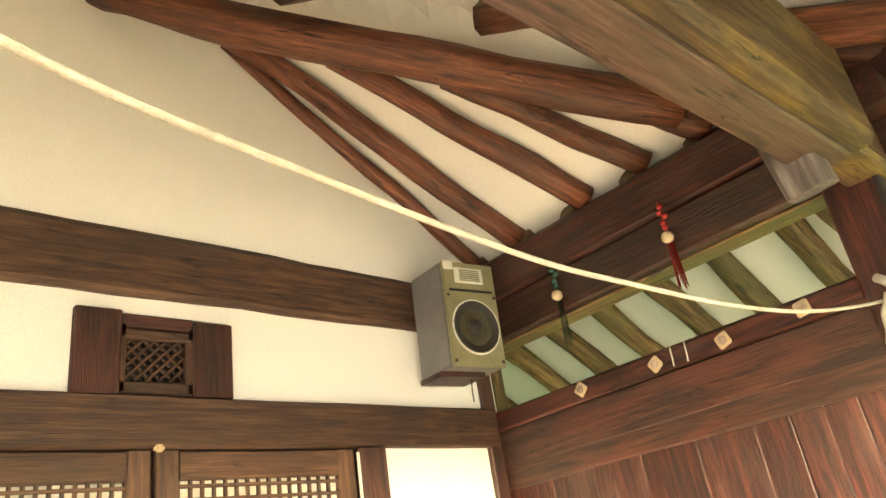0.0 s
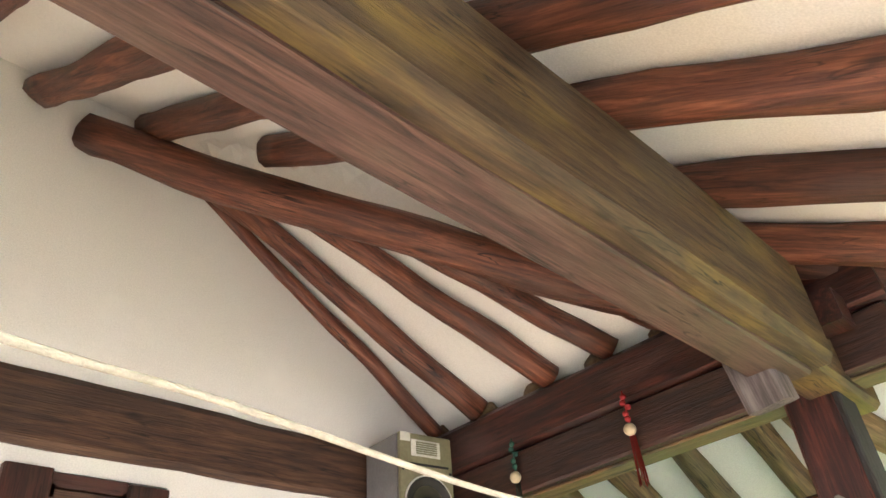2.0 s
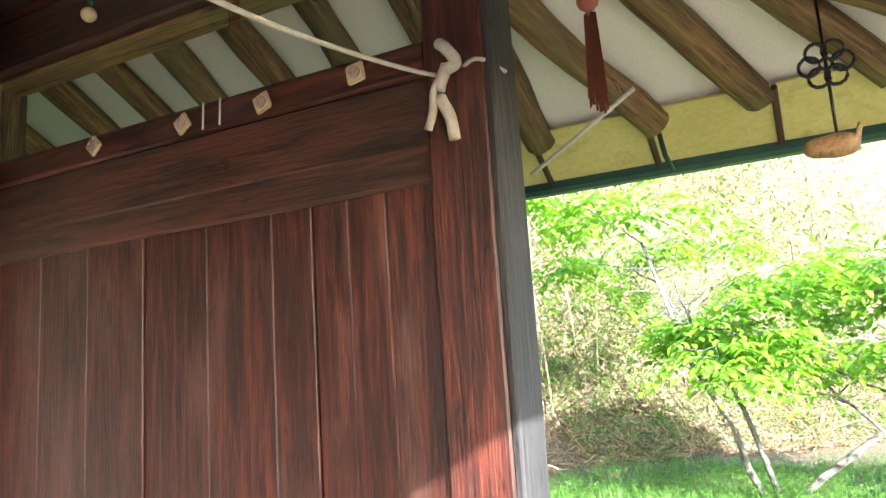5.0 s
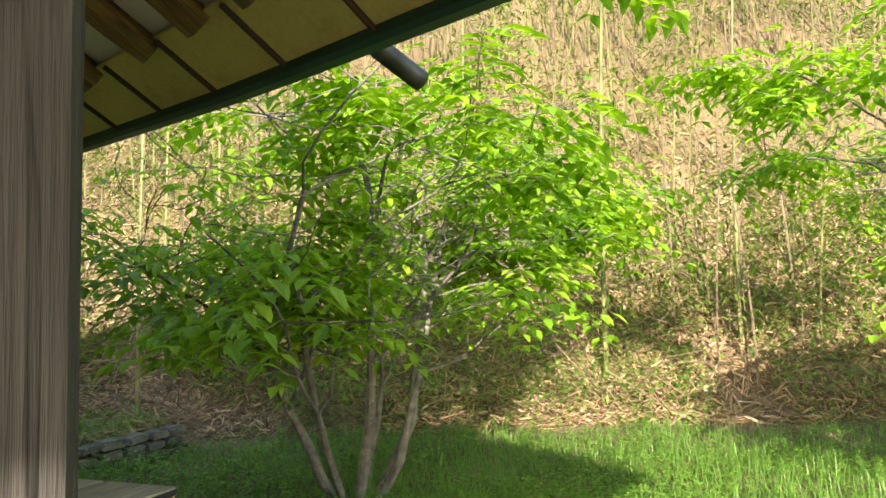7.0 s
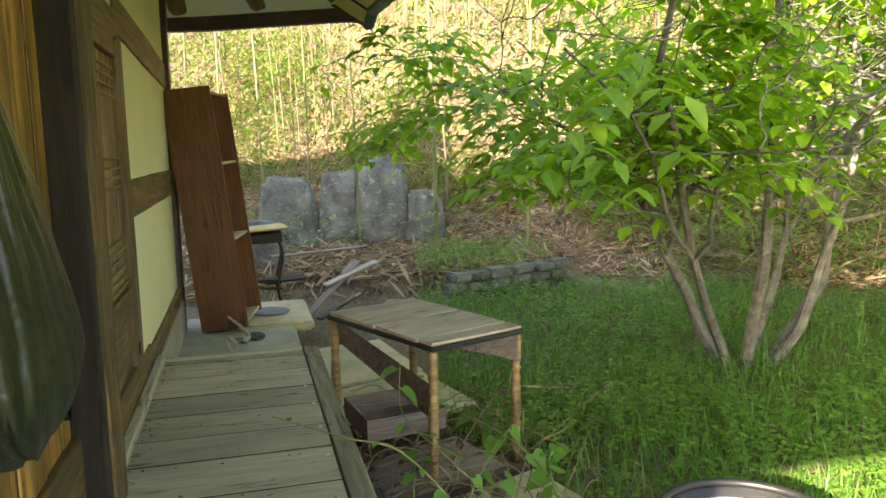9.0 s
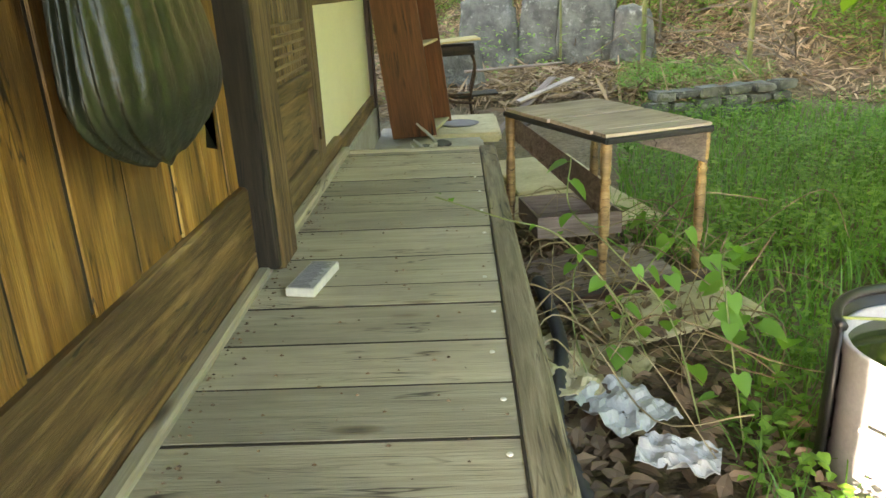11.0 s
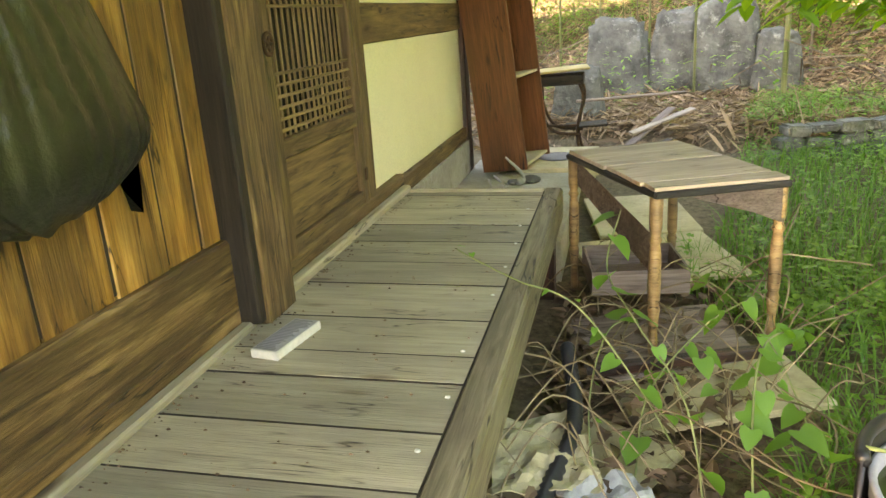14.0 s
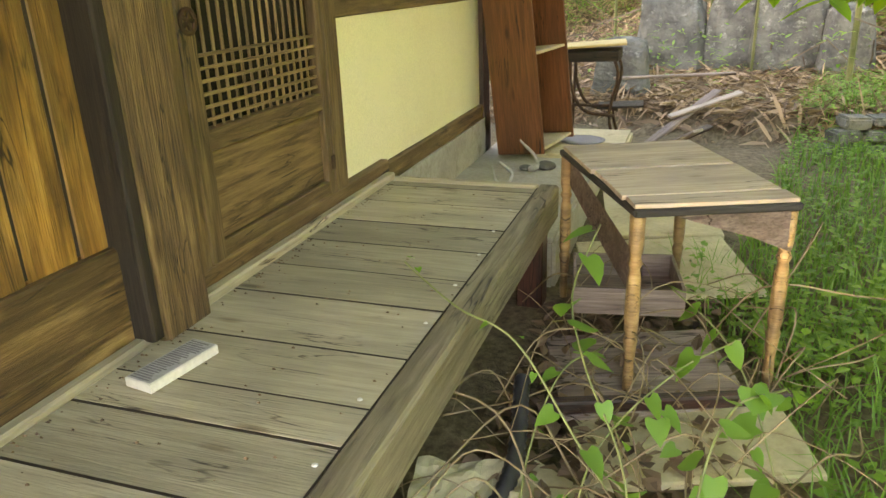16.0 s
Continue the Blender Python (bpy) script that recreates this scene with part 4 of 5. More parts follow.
for p in (P1, P2, P3, P4):
    q = p.lerp(c0, 0.06)
    ob = part("leg", lathe_bm([(r * 0.86, z) for r, z in prof], 14) if leg_mesh is None else leg_mesh, LEGW, table, "", Matrix.Translation((q.x, q.y, 0.085)), leg_mesh is None)
    leg_mesh = ob.data


def quad_board(name, pts, thick, material, label=""):
    bm = bmesh.new()
    bm.faces.new([bm.verts.new(p) for p in pts])
    bmesh.ops.solidify(bm, geom=bm.faces[:], thickness=thick)
    return part(name, bm, material, table, label)


quad_board("apron", [P2 + Vector((0.05, -0.05, -0.035)), P2 + Vector((0.05, -0.06, -0.16)), P1 + Vector((0.03, 0.05, -0.42)), P1 + Vector((0.03, 0.06, -0.24))], 0.014, PURPLE, "apron board hanging loose at one end")
quad_board("apron", [P4 + Vector((-0.01, 0.0, -0.035)), P4 + Vector((-0.01, 0.0, -0.19)), P4 + Vector((-0.14, -0.05, -0.13)), P4.lerp(P1, 0.75) + Vector((0, 0, -0.04))], 0.014, PURPLE, "split apron board")
quad_board("apron", [P3 + Vector((0.0, -0.03, -0.035)), P3 + Vector((0.0, -0.03, -0.13)), P4.lerp(P3, 0.5) + Vector((-0.02, 0, -0.13)), P4.lerp(P3, 0.5) + Vector((-0.02, 0, -0.035))], 0.014, PURPLE)

# drawer box and boards below the table
drawer = thing("drawer", (1.35, 1.5, 0.1), "empty grey-brown wooden drawer under the table", "drawer")
dm = along((1.12, 1.28, 0.20), (1.62, 1.36, 0.20))
for nm, a, b, c, d, e, f in (("front", 0, 0.46, -0.012, 0.0, 0, 0.12), ("back", 0, 0.46, 0.40, 0.412, 0, 0.12), ("side", 0, 0.012, 0, 0.40, 0, 0.12), ("side", 0.448, 0.46, 0, 0.40, 0, 0.12), ("bottom", 0.012, 0.448, 0, 0.40, 0.0, 0.012)):
    part(nm, box_bm(a, b, c, d, e, f), PURPLE, drawer, "", dm)
for pts, mt, lb in (((1.10, 0.95, 0.07, 1.75, 1.15, 0.09, 0.62), PURPLE, "rotting grey board on the ground"), ((1.25, 0.55, 0.05, 1.95, 0.75, 0.10, 0.5), BOARD, "stained pale board on the ground"),
                    ((1.05, 2.1, 0.06, 1.85, 2.3, 0.10, 0.8), BOARD, "stained pale board on the ground"), ((1.05, 3.1, 0.08, 1.7, 3.2, 0.10, 1.0), BOARD, "stained pale board on the ground"), ((1.0, -0.2, 0.04, 1.3, 0.3, 0.06, 0.4), BOARD, "stained pale board on the ground")):
    tagged(beam("ground_board", pts[:3], pts[3:6], pts[6], 0.03, mt, None, "", (0, 0, 1), 0.006, 0.006), lb, "board", "boards on the ground")
tagged(beam("plank_edge", (1.12, 0.66, 0.11), (1.95, 0.92, 0.13), 0.05, 0.05, DARK), "dark rotten batten on the boards", "board")

# ---- white drum of water ----
drum = thing("water_drum", (2.06, -0.58, 0.0), "white plastic drum full of green water", "drum")
dp = [(0.27, -0.05), (0.285, 0.0), (0.285, 0.10), (0.291, 0.115), (0.285, 0.13), (0.287, 0.30), (0.293, 0.315), (0.287, 0.33), (0.29, 0.47), (0.298, 0.485), (0.30, 0.53), (0.305, 0.545), (0.295, 0.55), (0.285, 0.54), (0.283, 0.44)]
part("shell", lathe_bm(dp, 48), WHITE, drum, "", Matrix.Translation((2.06, -0.58, 0.0)) @ Matrix.Diagonal((0.92, 0.92, 0.92, 1)), True)
arc = [radians(q) for q in np.linspace(-60, 172, 48)]
part("rim", tube_bm([(2.06 + 0.296 * math.cos(q), -0.58 + 0.296 * math.sin(q), 0.55) for q in arc], [0.016] * 48, 8), BLACK, drum, "rolled black rim", None, True)
# black shell: the dark back, and the drum's left-side shade built as plastic
bs = bmesh.new()
cols = [[bs.verts.new((2.06 + rr2 * math.cos(q), -0.58 + rr2 * math.sin(q), z)) for rr2, z in ((0.290, 0.0), (0.290, 0.55), (0.302, 0.55), (0.302, 0.0))] for q in arc]
for c0_, c1_ in zip(cols, cols[1:]):
    for k in range(4):
        bs.faces.new((c0_[k], c1_[k], c1_[(k + 1) % 4], c0_[(k + 1) % 4]))
bs.faces.new(cols[0]), bs.faces.new(cols[-1][::-1])
bmesh.ops.recalc_face_normals(bs, faces=bs.faces)
part("outer_tub", bs, BLACK, drum, "black half shell for the dark back and the shaded left side", None, True)
# solid black bar in place of the sharp diagonal shadow on the drum
beam("grip", (1.825, -0.735, 0.42), (1.93, -0.845, 0.32), 0.012, 0.035, BLACK, drum, "black bar standing for a cast shadow", (0.6, 0.8, 0.1))
part("water", lathe_bm([(0.01, 0.0), (0.284, 0.0), (0.284, 0.004), (0.01, 0.004)], 48), WATERM, drum, "still green algae water", Matrix.Translation((2.06, -0.58, 0.46)) @ Matrix.Diagonal((0.93, 0.93, 1, 1)))
for a, tilt in ((-2.35, 0), ):
    cx, cy = 2.06 + 0.285 * math.cos(a), -0.58 + 0.285 * math.sin(a)
    cable("cord", curve_pts([(cx, cy, 0.46), (cx + 0.05, cy - 0.05, 0.43), (cx + 0.05, cy - 0.06, 0.36), (cx - 0.01, cy - 0.02, 0.33), (cx - 0.12, cy + 0.05, 0.35)], 8), 0.006, ROPE, drum, "loop of yellowed cord")
cable("stem", curve_pts([(1.78, -0.50, 0.56), (1.95, -0.55, 0.56), (2.08, -0.63, 0.52), (2.10, -0.70, 0.467)], 8), 0.005, VINE, drum, "bent dry stem lying over the rim")

# ---- hall fittings ----
spk = thing("loudspeaker", (-0.5, -0.25, 3.07), "grey loudspeaker with an olive front panel under the beam", "loudspeaker")
SPM = Matrix.Translation((-0.585, -0.43, 3.045)) @ Matrix.Rotation(radians(-8), 4, "Z") @ Matrix.Rotation(radians(3), 4, "X")
# local: x across the front, -y forward, z up
part("cabinet", soft_box(-0.10, 0.25, 0.012, 0.33, 0.0, 0.60, 0.008), SPEAK, spk, "", SPM)
part("front_panel", soft_box(-0.10, 0.25, -0.012, 0.011, 0.0, 0.60, 0.006), GOLD, spk, "olive-gold front panel", SPM)
woof = part("woofer", lathe_bm([(0.15, 0.0), (0.15, 0.012), (0.138, 0.014), (0.13, 0.004), (0.05, -0.008), (0.045, 0.004), (0.02, 0.014), (0.002, 0.016)], 40), CONE, spk, "dark round woofer", SPM @ pose(0.075, -0.012, 0.22, 90, 0, 0), True)
part("ring", tube_bm([(0.075 + 0.153 * math.cos(a), -0.02, 0.22 + 0.153 * math.sin(a)) for a in np.linspace(0, 2 * math.pi, 40)], [0.006] * 40, 6), PAPER, woof, "pale metal ring", SPM, True)
horn = part("tweeter", box_bm(-0.025, 0.165, -0.018, -0.012, 0.475, 0.565), PAPER, spk, "pale horn tweeter frame", SPM)
for i in range(6):
    part("slat", box_bm(0.005, 0.14, -0.026, -0.018, 0.487 + i * 0.012, 0.492 + i * 0.012), GOLD, horn, "", SPM)
part("trim_line", box_bm(-0.07, 0.22, -0.016, -0.011, 0.425, 0.437), BLACK, spk, "", SPM)
part("sticker", box_bm(-0.095, -0.03, -0.0155, -0.0125, 0.55, 0.60), PAPER, spk, "torn white sticker", SPM)
for x in (-0.08, 0.23):
    for z in (0.03, 0.40):
        part("screw", lathe_bm([(0.009, 0.0), (0.009, 0.004), (0.001, 0.006)], 8), BLACK, spk, "", SPM @ pose(x, -0.012, z, 90, 0, 0))
part("bracket", box_bm(-0.11, 0.18, 0.10, 0.32, -0.03, 0.0), RED, spk, "small wooden ledge", SPM)

rope = thing("rope", (-1.5, -2.3, 3.0), "white cotton rope slung across the hall", "rope")
rp = [(-3.9, -2.85, 2.48), (-3.157, -2.436, 2.600), (-2.724, -2.27, 2.663), (-2.073, -2.194, 2.645), (-1.655, -2.198, 2.635), (-1.198, -2.213, 2.633), (-0.706, -2.245, 2.663), (-0.115, -2.295, 2.76), (-0.118, -2.42, 2.78), (0.0, -2.465, 2.77)]
cable("line", curve_pts(rp, 12), 0.0068, ROPE, rope)
cable("tail", curve_pts([(-0.13, -2.33, 2.78), (-0.13, -2.30, 2.70), (-0.13, -2.33, 2.62), (-0.13, -2.34, 2.55)], 6), 0.019, ROPE, rope, "hanging knotted tail")
cable("bow", curve_pts([(-0.13, -2.33, 2.77), (-0.14, -2.29, 2.71), (-0.14, -2.28, 2.64), (-0.14, -2.26, 2.59)], 6), 0.013, ROPE, rope, "loop of the bow")
cable("knot", curve_pts([(-0.13, -2.31, 2.85), (-0.15, -2.34, 2.82), (-0.13, -2.36, 2.78), (-0.14, -2.33, 2.76)], 6), 0.019, ROPE, rope)

for i, (y, z) in enumerate(((-0.753, 2.85), (-1.231, 2.839), (-1.606, 2.836), (-1.99, 2.848))):
    pl = thing("pendant", (-0.098, y, z), "small carved ivory-coloured pendant pinned to the rail", "ornament", "rail pendants")
    pm = Matrix.Translation((-0.098, y, z)) @ Matrix.Rotation(radians(45 + 12 * i), 4, "X")
    ob = part("plate", soft_box(-0.008, 0.006, -0.034, 0.034, -0.034, 0.034, 0.006), IVORY, pl, "", pm)
    part("boss", lathe_bm([(0.022, 0.0), (0.022, 0.008), (0.012, 0.010), (0.010, 0.004), (0.001, 0.006)], 14), TABLEW, pl, "", pm @ pose(-0.008, 0, 0, 0, -90, 0))
for y in (-1.33, -1.41):
    tagged(cable("thread", [(-0.094, y, 2.90), (-0.096, y, 2.84), (-0.094, y + 0.004, 2.80)], 0.004, PAPER), "short white thread hanging on the rail", "thread", "rail threads")


def tassel(base, top, length, thread, bead, label):
    t = thing("tassel", top, label, "ornament", "hanging tassels")
    x, y, z = top
    cable("cord", [(x, y, z), (x, y, z - length * 0.35)], 0.004, thread, t)
    kb = bmesh.new()
    for k in range(5):
        m = bmesh.ops.create_icosphere(kb, subdivisions=2, radius=0.016, matrix=Matrix.Translation((x, y + 0.014 * math.sin(k * 2.3), z - 0.03 - length * 0.06 * k)))
    part("knots", kb, thread, t, "braided knots", None, True)
    b2 = bmesh.new()
    bmesh.ops.create_icosphere(b2, subdivisions=2, radius=0.032, matrix=Matrix.Translation((x - 0.01, y, z - length * 0.42)))
    part("bead", b2, bead, t, "round pale bead", None, True)
    fv = bmesh.new()
    for k in range(14):
        a = k * 2.4
        o = Vector((x + 0.010 * math.cos(a), y + 0.014 * math.sin(a), z - length * 0.48))
        e = Vector((x + 0.014 * math.cos(a), y + 0.024 * math.sin(a), z - length * (0.9 + 0.1 * random.random())))
        s = Vector((0.003, 0.004, 0))
        fv.faces.new([fv.verts.new(q) for q in (o - s, o + s, e + s, e - s)])
    bmesh.ops.solidify(fv, geom=fv.faces[:], thickness=0.003)
    part("fringe", fv, thread, t)


tassel(None, (-0.135, -0.774, 3.60), 0.52, THREADG, IVORY, "dark green knotted tassel with a pale bead")
tassel(None, (-0.135, -1.519, 3.60), 0.48, THREADR, IVORY, "red knotted tassel with yellow beads")
tassel(None, (-0.10, -2.76, 3.10), 0.56, THREADB, THREADB, "brown-red knotted tassel hanging from the beam end")

chime = thing("hanging_ornament", (0.9, -3.36, 3.2), "black flower knot ornament with a carved wooden bird", "ornament")
cable("cord", [(0.9, -3.36, 3.24), (0.9, -3.362, 2.75), (0.9, -3.362, 2.62)], 0.006, BLACK, chime)
for k in range(6):
    a = k * math.pi / 3
    pts = [(0.9, -3.362 + 0.055 * math.cos(a) + 0.036 * math.cos(q), 2.89 + 0.055 * math.sin(a) + 0.036 * math.sin(q)) for q in np.linspace(0, 6.2, 12)]
    cable("petal", pts, 0.007, BLACK, chime, "looped black cord", 6)
bird = bmesh.new()
bmesh.ops.create_icosphere(bird, subdivisions=3, radius=0.06)
for v in bird.verts:
    v.co = Vector((v.co.x * 0.7, v.co.y * 1.4 + (0.03 if v.co.y > 0.03 else 0), v.co.z * 0.75 + (0.05 if v.co.y < -0.05 else 0)))
part("body", bird, LEGW, chime, "carved wooden bird", Matrix.Translation((0.9, -3.36, 2.585)), True)
tagged(cable("strap", [(0.9, -2.68, 2.96), (0.9, -2.45, 2.82), (0.9, -2.213, 2.68)], 0.010, PAPER), "grey strap hanging under the eave", "strap")
tagged(cable("wire_hook", [(1.42, -2.67, 2.95), (1.43, -2.69, 2.80), (1.43, -2.72, 2.72)], 0.012, THREADG), "dark cord hanging from the rafter end", "cord")

# ---- unseen rear wing, added so its roof shades the stones and lower bank ----
wing = thing("shade_wing", (-9.5, 2.2, 0.0), "unseen plastered rear wing with a tiled gable roof, added to shade the bank", "house", "", "structure")
part("wall", box_bm(-13.5, -5.3, 0.4, 6.4, 0.0, 3.6), PLASTER, wing)
wr = bmesh.new()
for x0, x1 in ((-14.0, -3.3),):
    a = [wr.verts.new((x0, y, z)) for y, z in ((0.7, 4.5), (3.4, 7.0), (6.6, 4.0), (6.6, 3.8), (3.4, 6.75), (0.7, 4.3))]
    b = [wr.verts.new((x1, y, z)) for y, z in ((0.7, 4.5), (3.4, 7.0), (6.6, 4.0), (6.6, 3.8), (3.4, 6.75), (0.7, 4.3))]
    for k in range(6):
        wr.faces.new((a[k], b[k], b[(k + 1) % 6], a[(k + 1) % 6]))
    wr.faces.new(a[::-1]), wr.faces.new(b)
part("roof", wr, TILE, wing)

tagged(part("paper_strip", soft_box(-1.135, -1.118, -0.112, -0.106, 2.36, 2.67, 0.002), PAPER, None), "narrow white paper strip stuck on the door stud", "paper")
tagged(part("door_knob", soft_box(-2.13, -2.09, -0.135, -0.10, 2.675, 2.705, 0.008), IVORY, None), "small pale wooden catch on the lintel", "catch")
for y, z in ((-0.45, 2.98),):
    tagged(cable("speaker_wire", curve_pts([(-0.45, -0.3, 3.03), (-0.46, -0.3, 2.96), (-0.44, -0.28, 2.90)], 5), 0.004, BLACK), "thin dark wire hanging below the loudspeaker", "wire")

# ---- stones ----
STONES = ((1.22, 8.9, 0.88, 1.15), (1.97, 8.85, 0.62, 1.2), (2.62, 8.7, 0.78, 1.4), (3.22, 8.5, 0.55, 0.9))


def boulder(name, x, y, w, h, t, turn, seed, label, group):
    bm = bmesh.new()
    bmesh.ops.create_icosphere(bm, subdivisions=4, radius=1.0)
    for v in bm.verts:
        p = v.co.copy()
        q = Vector([math.copysign(abs(c) ** 0.45, c) for c in p])
        n = noise.fractal(p * 1.3 + Vector((seed, 0, 0)), 0.8, 2.0, 4)
        q *= 1 + 0.20 * n + 0.05 * noise.noise(p * 5)
        v.co = Vector((q.x * w / 2 * (1 - 0.12 * q.z), q.y * t / 2, q.z * h / 2))
    z = ground_z(x, y)
    return tagged(part(name, bm, STONE, None, "", Matrix.Translation((x, y, z + h / 2 - 0.12)) @ Matrix.Rotation(turn, 4, "Z") @ Matrix.Rotation(-0.12, 4, "X"), True), label, "stone", group)


for i, (x, y, w, h) in enumerate(STONES):
    boulder("standing_stone", x, y, w, h, 0.42, 0.1 * i - 0.15, i * 5.1, "upright grey lichen-spotted garden stone", "standing stones")
boulder("round_stone", 0.75, 7.2, 0.6, 0.75, 0.5, 0, 3.3, "rounded dark grey stone", "")
low = thing("stone_wall", (3.0, 5.6, 0.0), "low dry stone retaining edge", "wall")
for row in range(3):
    x = 2.6 + 0.07 * row
    k = row * 7
    while x < 4.35:
        k += 1
        w = 0.20 + 0.12 * abs(math.sin(k * 2.7))
        h = 0.10 + 0.02 * math.sin(k * 1.9)
        bm = soft_box(-w / 2 + 0.006, w / 2 - 0.006, -0.11, 0.11, -h / 2, h / 2, 0.018)
        for v in bm.verts:
            v.co += noise.noise_vector(v.co * 6 + Vector((k * 3.3, row, 0))) * 0.028
        xc = x + w / 2
        part("stone", bm, STONE, low, "", Matrix.Translation((xc, terrace_y(xc) - 0.04 + 0.03 * row, 0.06 + 0.115 * row)) @ Matrix.Rotation(0.35 + 0.08 * math.sin(k * 5), 4, "Z") @ Matrix.Rotation(0.05 * math.sin(k * 3), 4, "Y"))
        x += w


# ---- plants ----
rng = np.random.default_rng(7)


def blade_set(name, count, place, length, width, material, label, category, lean=0.5, seg=2):
    """Many bent blades in one mesh, each from place() -> x, y."""
    V, F = [], []
    for _ in range(count):
        x, y = place()
        z = ground_z(x, y) - 0.01
        a, ln = rng.uniform(0, 6.283), length * rng.uniform(0.5, 1.25)
        le, w = lean * rng.uniform(0.2, 1.3), width * rng.uniform(0.7, 1.3)
        dx, dy = math.cos(a), math.sin(a)
        base = len(V)
        for k in range(seg + 1):
            u = k / seg
            ww = w * (1 - u) + 0.0008
            ox, oz = le * ln * u * u, ln * u * (1 - 0.35 * le * u)
            V.append((x + dx * ox - dy * ww, y + dy * ox + dx * ww, z + oz))
            V.append((x + dx * ox + dy * ww, y + dy * ox - dx * ww, z + oz))
        for k in range(seg):
            b = base + 2 * k
            F.append((b, b + 1, b + 3, b + 2))
    return soup(name, V, F, material, label, category)


def leaf_geo(V, F, o, d, up, ln, w):
    """One pointed leaf, folded along its midrib: o its base, d its direction."""
    s = d.cross(up)
    if s.length < 1e-3:
        s = Vector((1, 0, 0))
    s.normalize()
    n = s.cross(d).normalized()
    b = len(V)
    V.extend([tuple(o), tuple(o + d * ln * 0.35 + s * w * 0.5 + n * w * 0.12), tuple(o + d * ln * 0.7 + s * w * 0.33 + n * w * 0.05 - n * ln * 0.05), tuple(o + d * ln - n * ln * 0.14),
              tuple(o + d * ln * 0.7 - s * w * 0.33 + n * w * 0.05 - n * ln * 0.05), tuple(o + d * ln * 0.35 - s * w * 0.5 + n * w * 0.12), tuple(o + d * ln * 0.5 - n * 0.02 * ln)])
    F.extend([(b, b + 1, b + 6), (b + 1, b + 2, b + 6), (b + 2, b + 3, b + 6), (b + 3, b + 4, b + 6), (b + 4, b + 5, b + 6), (b + 5, b, b + 6)])


def in_yard():
    while True:
        x, y = rng.uniform(1.3, 11), rng.uniform(-7, 8)
        d = bank_d(x, y)
        edge = 1.75 + 0.25 * math.sin(y * 2) if y < 2.4 else 1.8 + 0.2 * (y - 2.4)
        if x < edge or d > -0.3 + 0.8 * noise.noise(Vector((x, y, 0))):
            continue
        if (x - 2.06) ** 2 + (y + 0.58) ** 2 < 0.12:
            continue
        near = math.hypot(x - 1.0, y + 1.5)
        if rng.uniform() < min(1, 4.5 / (near + 0.5)):
            return x, y


blade_set("grass", 40000, in_yard, 0.25, 0.005, GRASS, "long bright green uncut grass", "grass", 0.9, 3)
V, F = [], []
for _ in range(14000):
    x, y = in_yard()
    if noise.noise(Vector((x * 0.6, y * 0.6, 20))) < -0.15 and rng.uniform() < 0.7:
        continue
    z = ground_z(x, y)
    h = rng.uniform(0.05, 0.26)
    for k in range(5):
        a = rng.uniform(0, 6.28)
        d = Vector((math.cos(a), math.sin(a), rng.uniform(-0.1, 0.5))).normalized()
        leaf_geo(V, F, Vector((x, y, z + h * rng.uniform(0.4, 1))) + d * 0.015, d, Vector((0, 0, 1)), rng.uniform(0.03, 0.06), rng.uniform(0.025, 0.045))
soup("weeds", V, F, WEED, "low broad-leaved green weeds in the grass", "weeds")


def on_bank():
    while True:
        x, y = rng.uniform(-3, 15), rng.uniform(-6, 20)
        d = bank_d(x, y)
        if d < -3.6 or d > 11 or (x < 1.0 and y < 4.9):
            continue
        if d < -0.2 and (x > 4.6 or y < terrace_y(x) - 0.1):
            continue
        if rng.uniform() < min(1.0, 1.2 - max(d, 0) * 0.15):
            return x, y


V, F = [], []
for _ in range(60000):
    x, y = on_bank()
    z = ground_z(x, y)
    a, ln, w = rng.uniform(0, 6.28), rng.uniform(0.05, 0.30), rng.uniform(0.004, 0.016)
    t = rng.normal(0, 0.28)
    e = 0.12
    gxs, gys = (ground_z(x + e, y) - z) / e, (ground_z(x, y + e) - z) / e
    dx, dy = math.cos(a), math.sin(a)
    dz = gxs * dx + gys * dy + t
    o = Vector((x, y, z + rng.uniform(0.005, 0.06)))
    d = Vector((dx, dy, dz)) * ln
    s = Vector((-dy, dx, gys * dx - gxs * dy + rng.normal(0, 0.5))) * w
    b = len(V)
    V.extend([tuple(o - s * 0.6), tuple(o + s * 0.6), tuple(o + d * 0.5 + s + Vector((0, 0, 0.01))), tuple(o + d), tuple(o + d * 0.5 - s + Vector((0, 0, 0.01)))])
    F.append((b, b + 1, b + 2, b + 3, b + 4))
for _ in range(9000):
    x = rng.uniform(0.3, 4.6)
    y = rng.uniform(terrace_y(x) + 0.1, 10.6)
    z = ground_z(x, y) + rng.uniform(0.005, 0.05)
    a, ln, w = rng.uniform(0, 6.28), rng.uniform(0.08, 0.30), rng.uniform(0.006, 0.018)
    d, q = Vector((math.cos(a), math.sin(a), rng.normal(0, 0.15))) * ln, Vector((-math.sin(a), math.cos(a), rng.normal(0, 0.4))) * w
    o, b = Vector((x, y, z)), len(V)
    V.extend([tuple(o - q * 0.5), tuple(o + q * 0.5), tuple(o + d * 0.5 + q + Vector((0, 0, 0.01))), tuple(o + d), tuple(o + d * 0.5 - q + Vector((0, 0, 0.01)))])
    F.append((b, b + 1, b + 2, b + 3, b + 4))
soup("bamboo_litter", V, F, STRAW, "dry tan bamboo leaves and culms on the bank", "leaf litter")

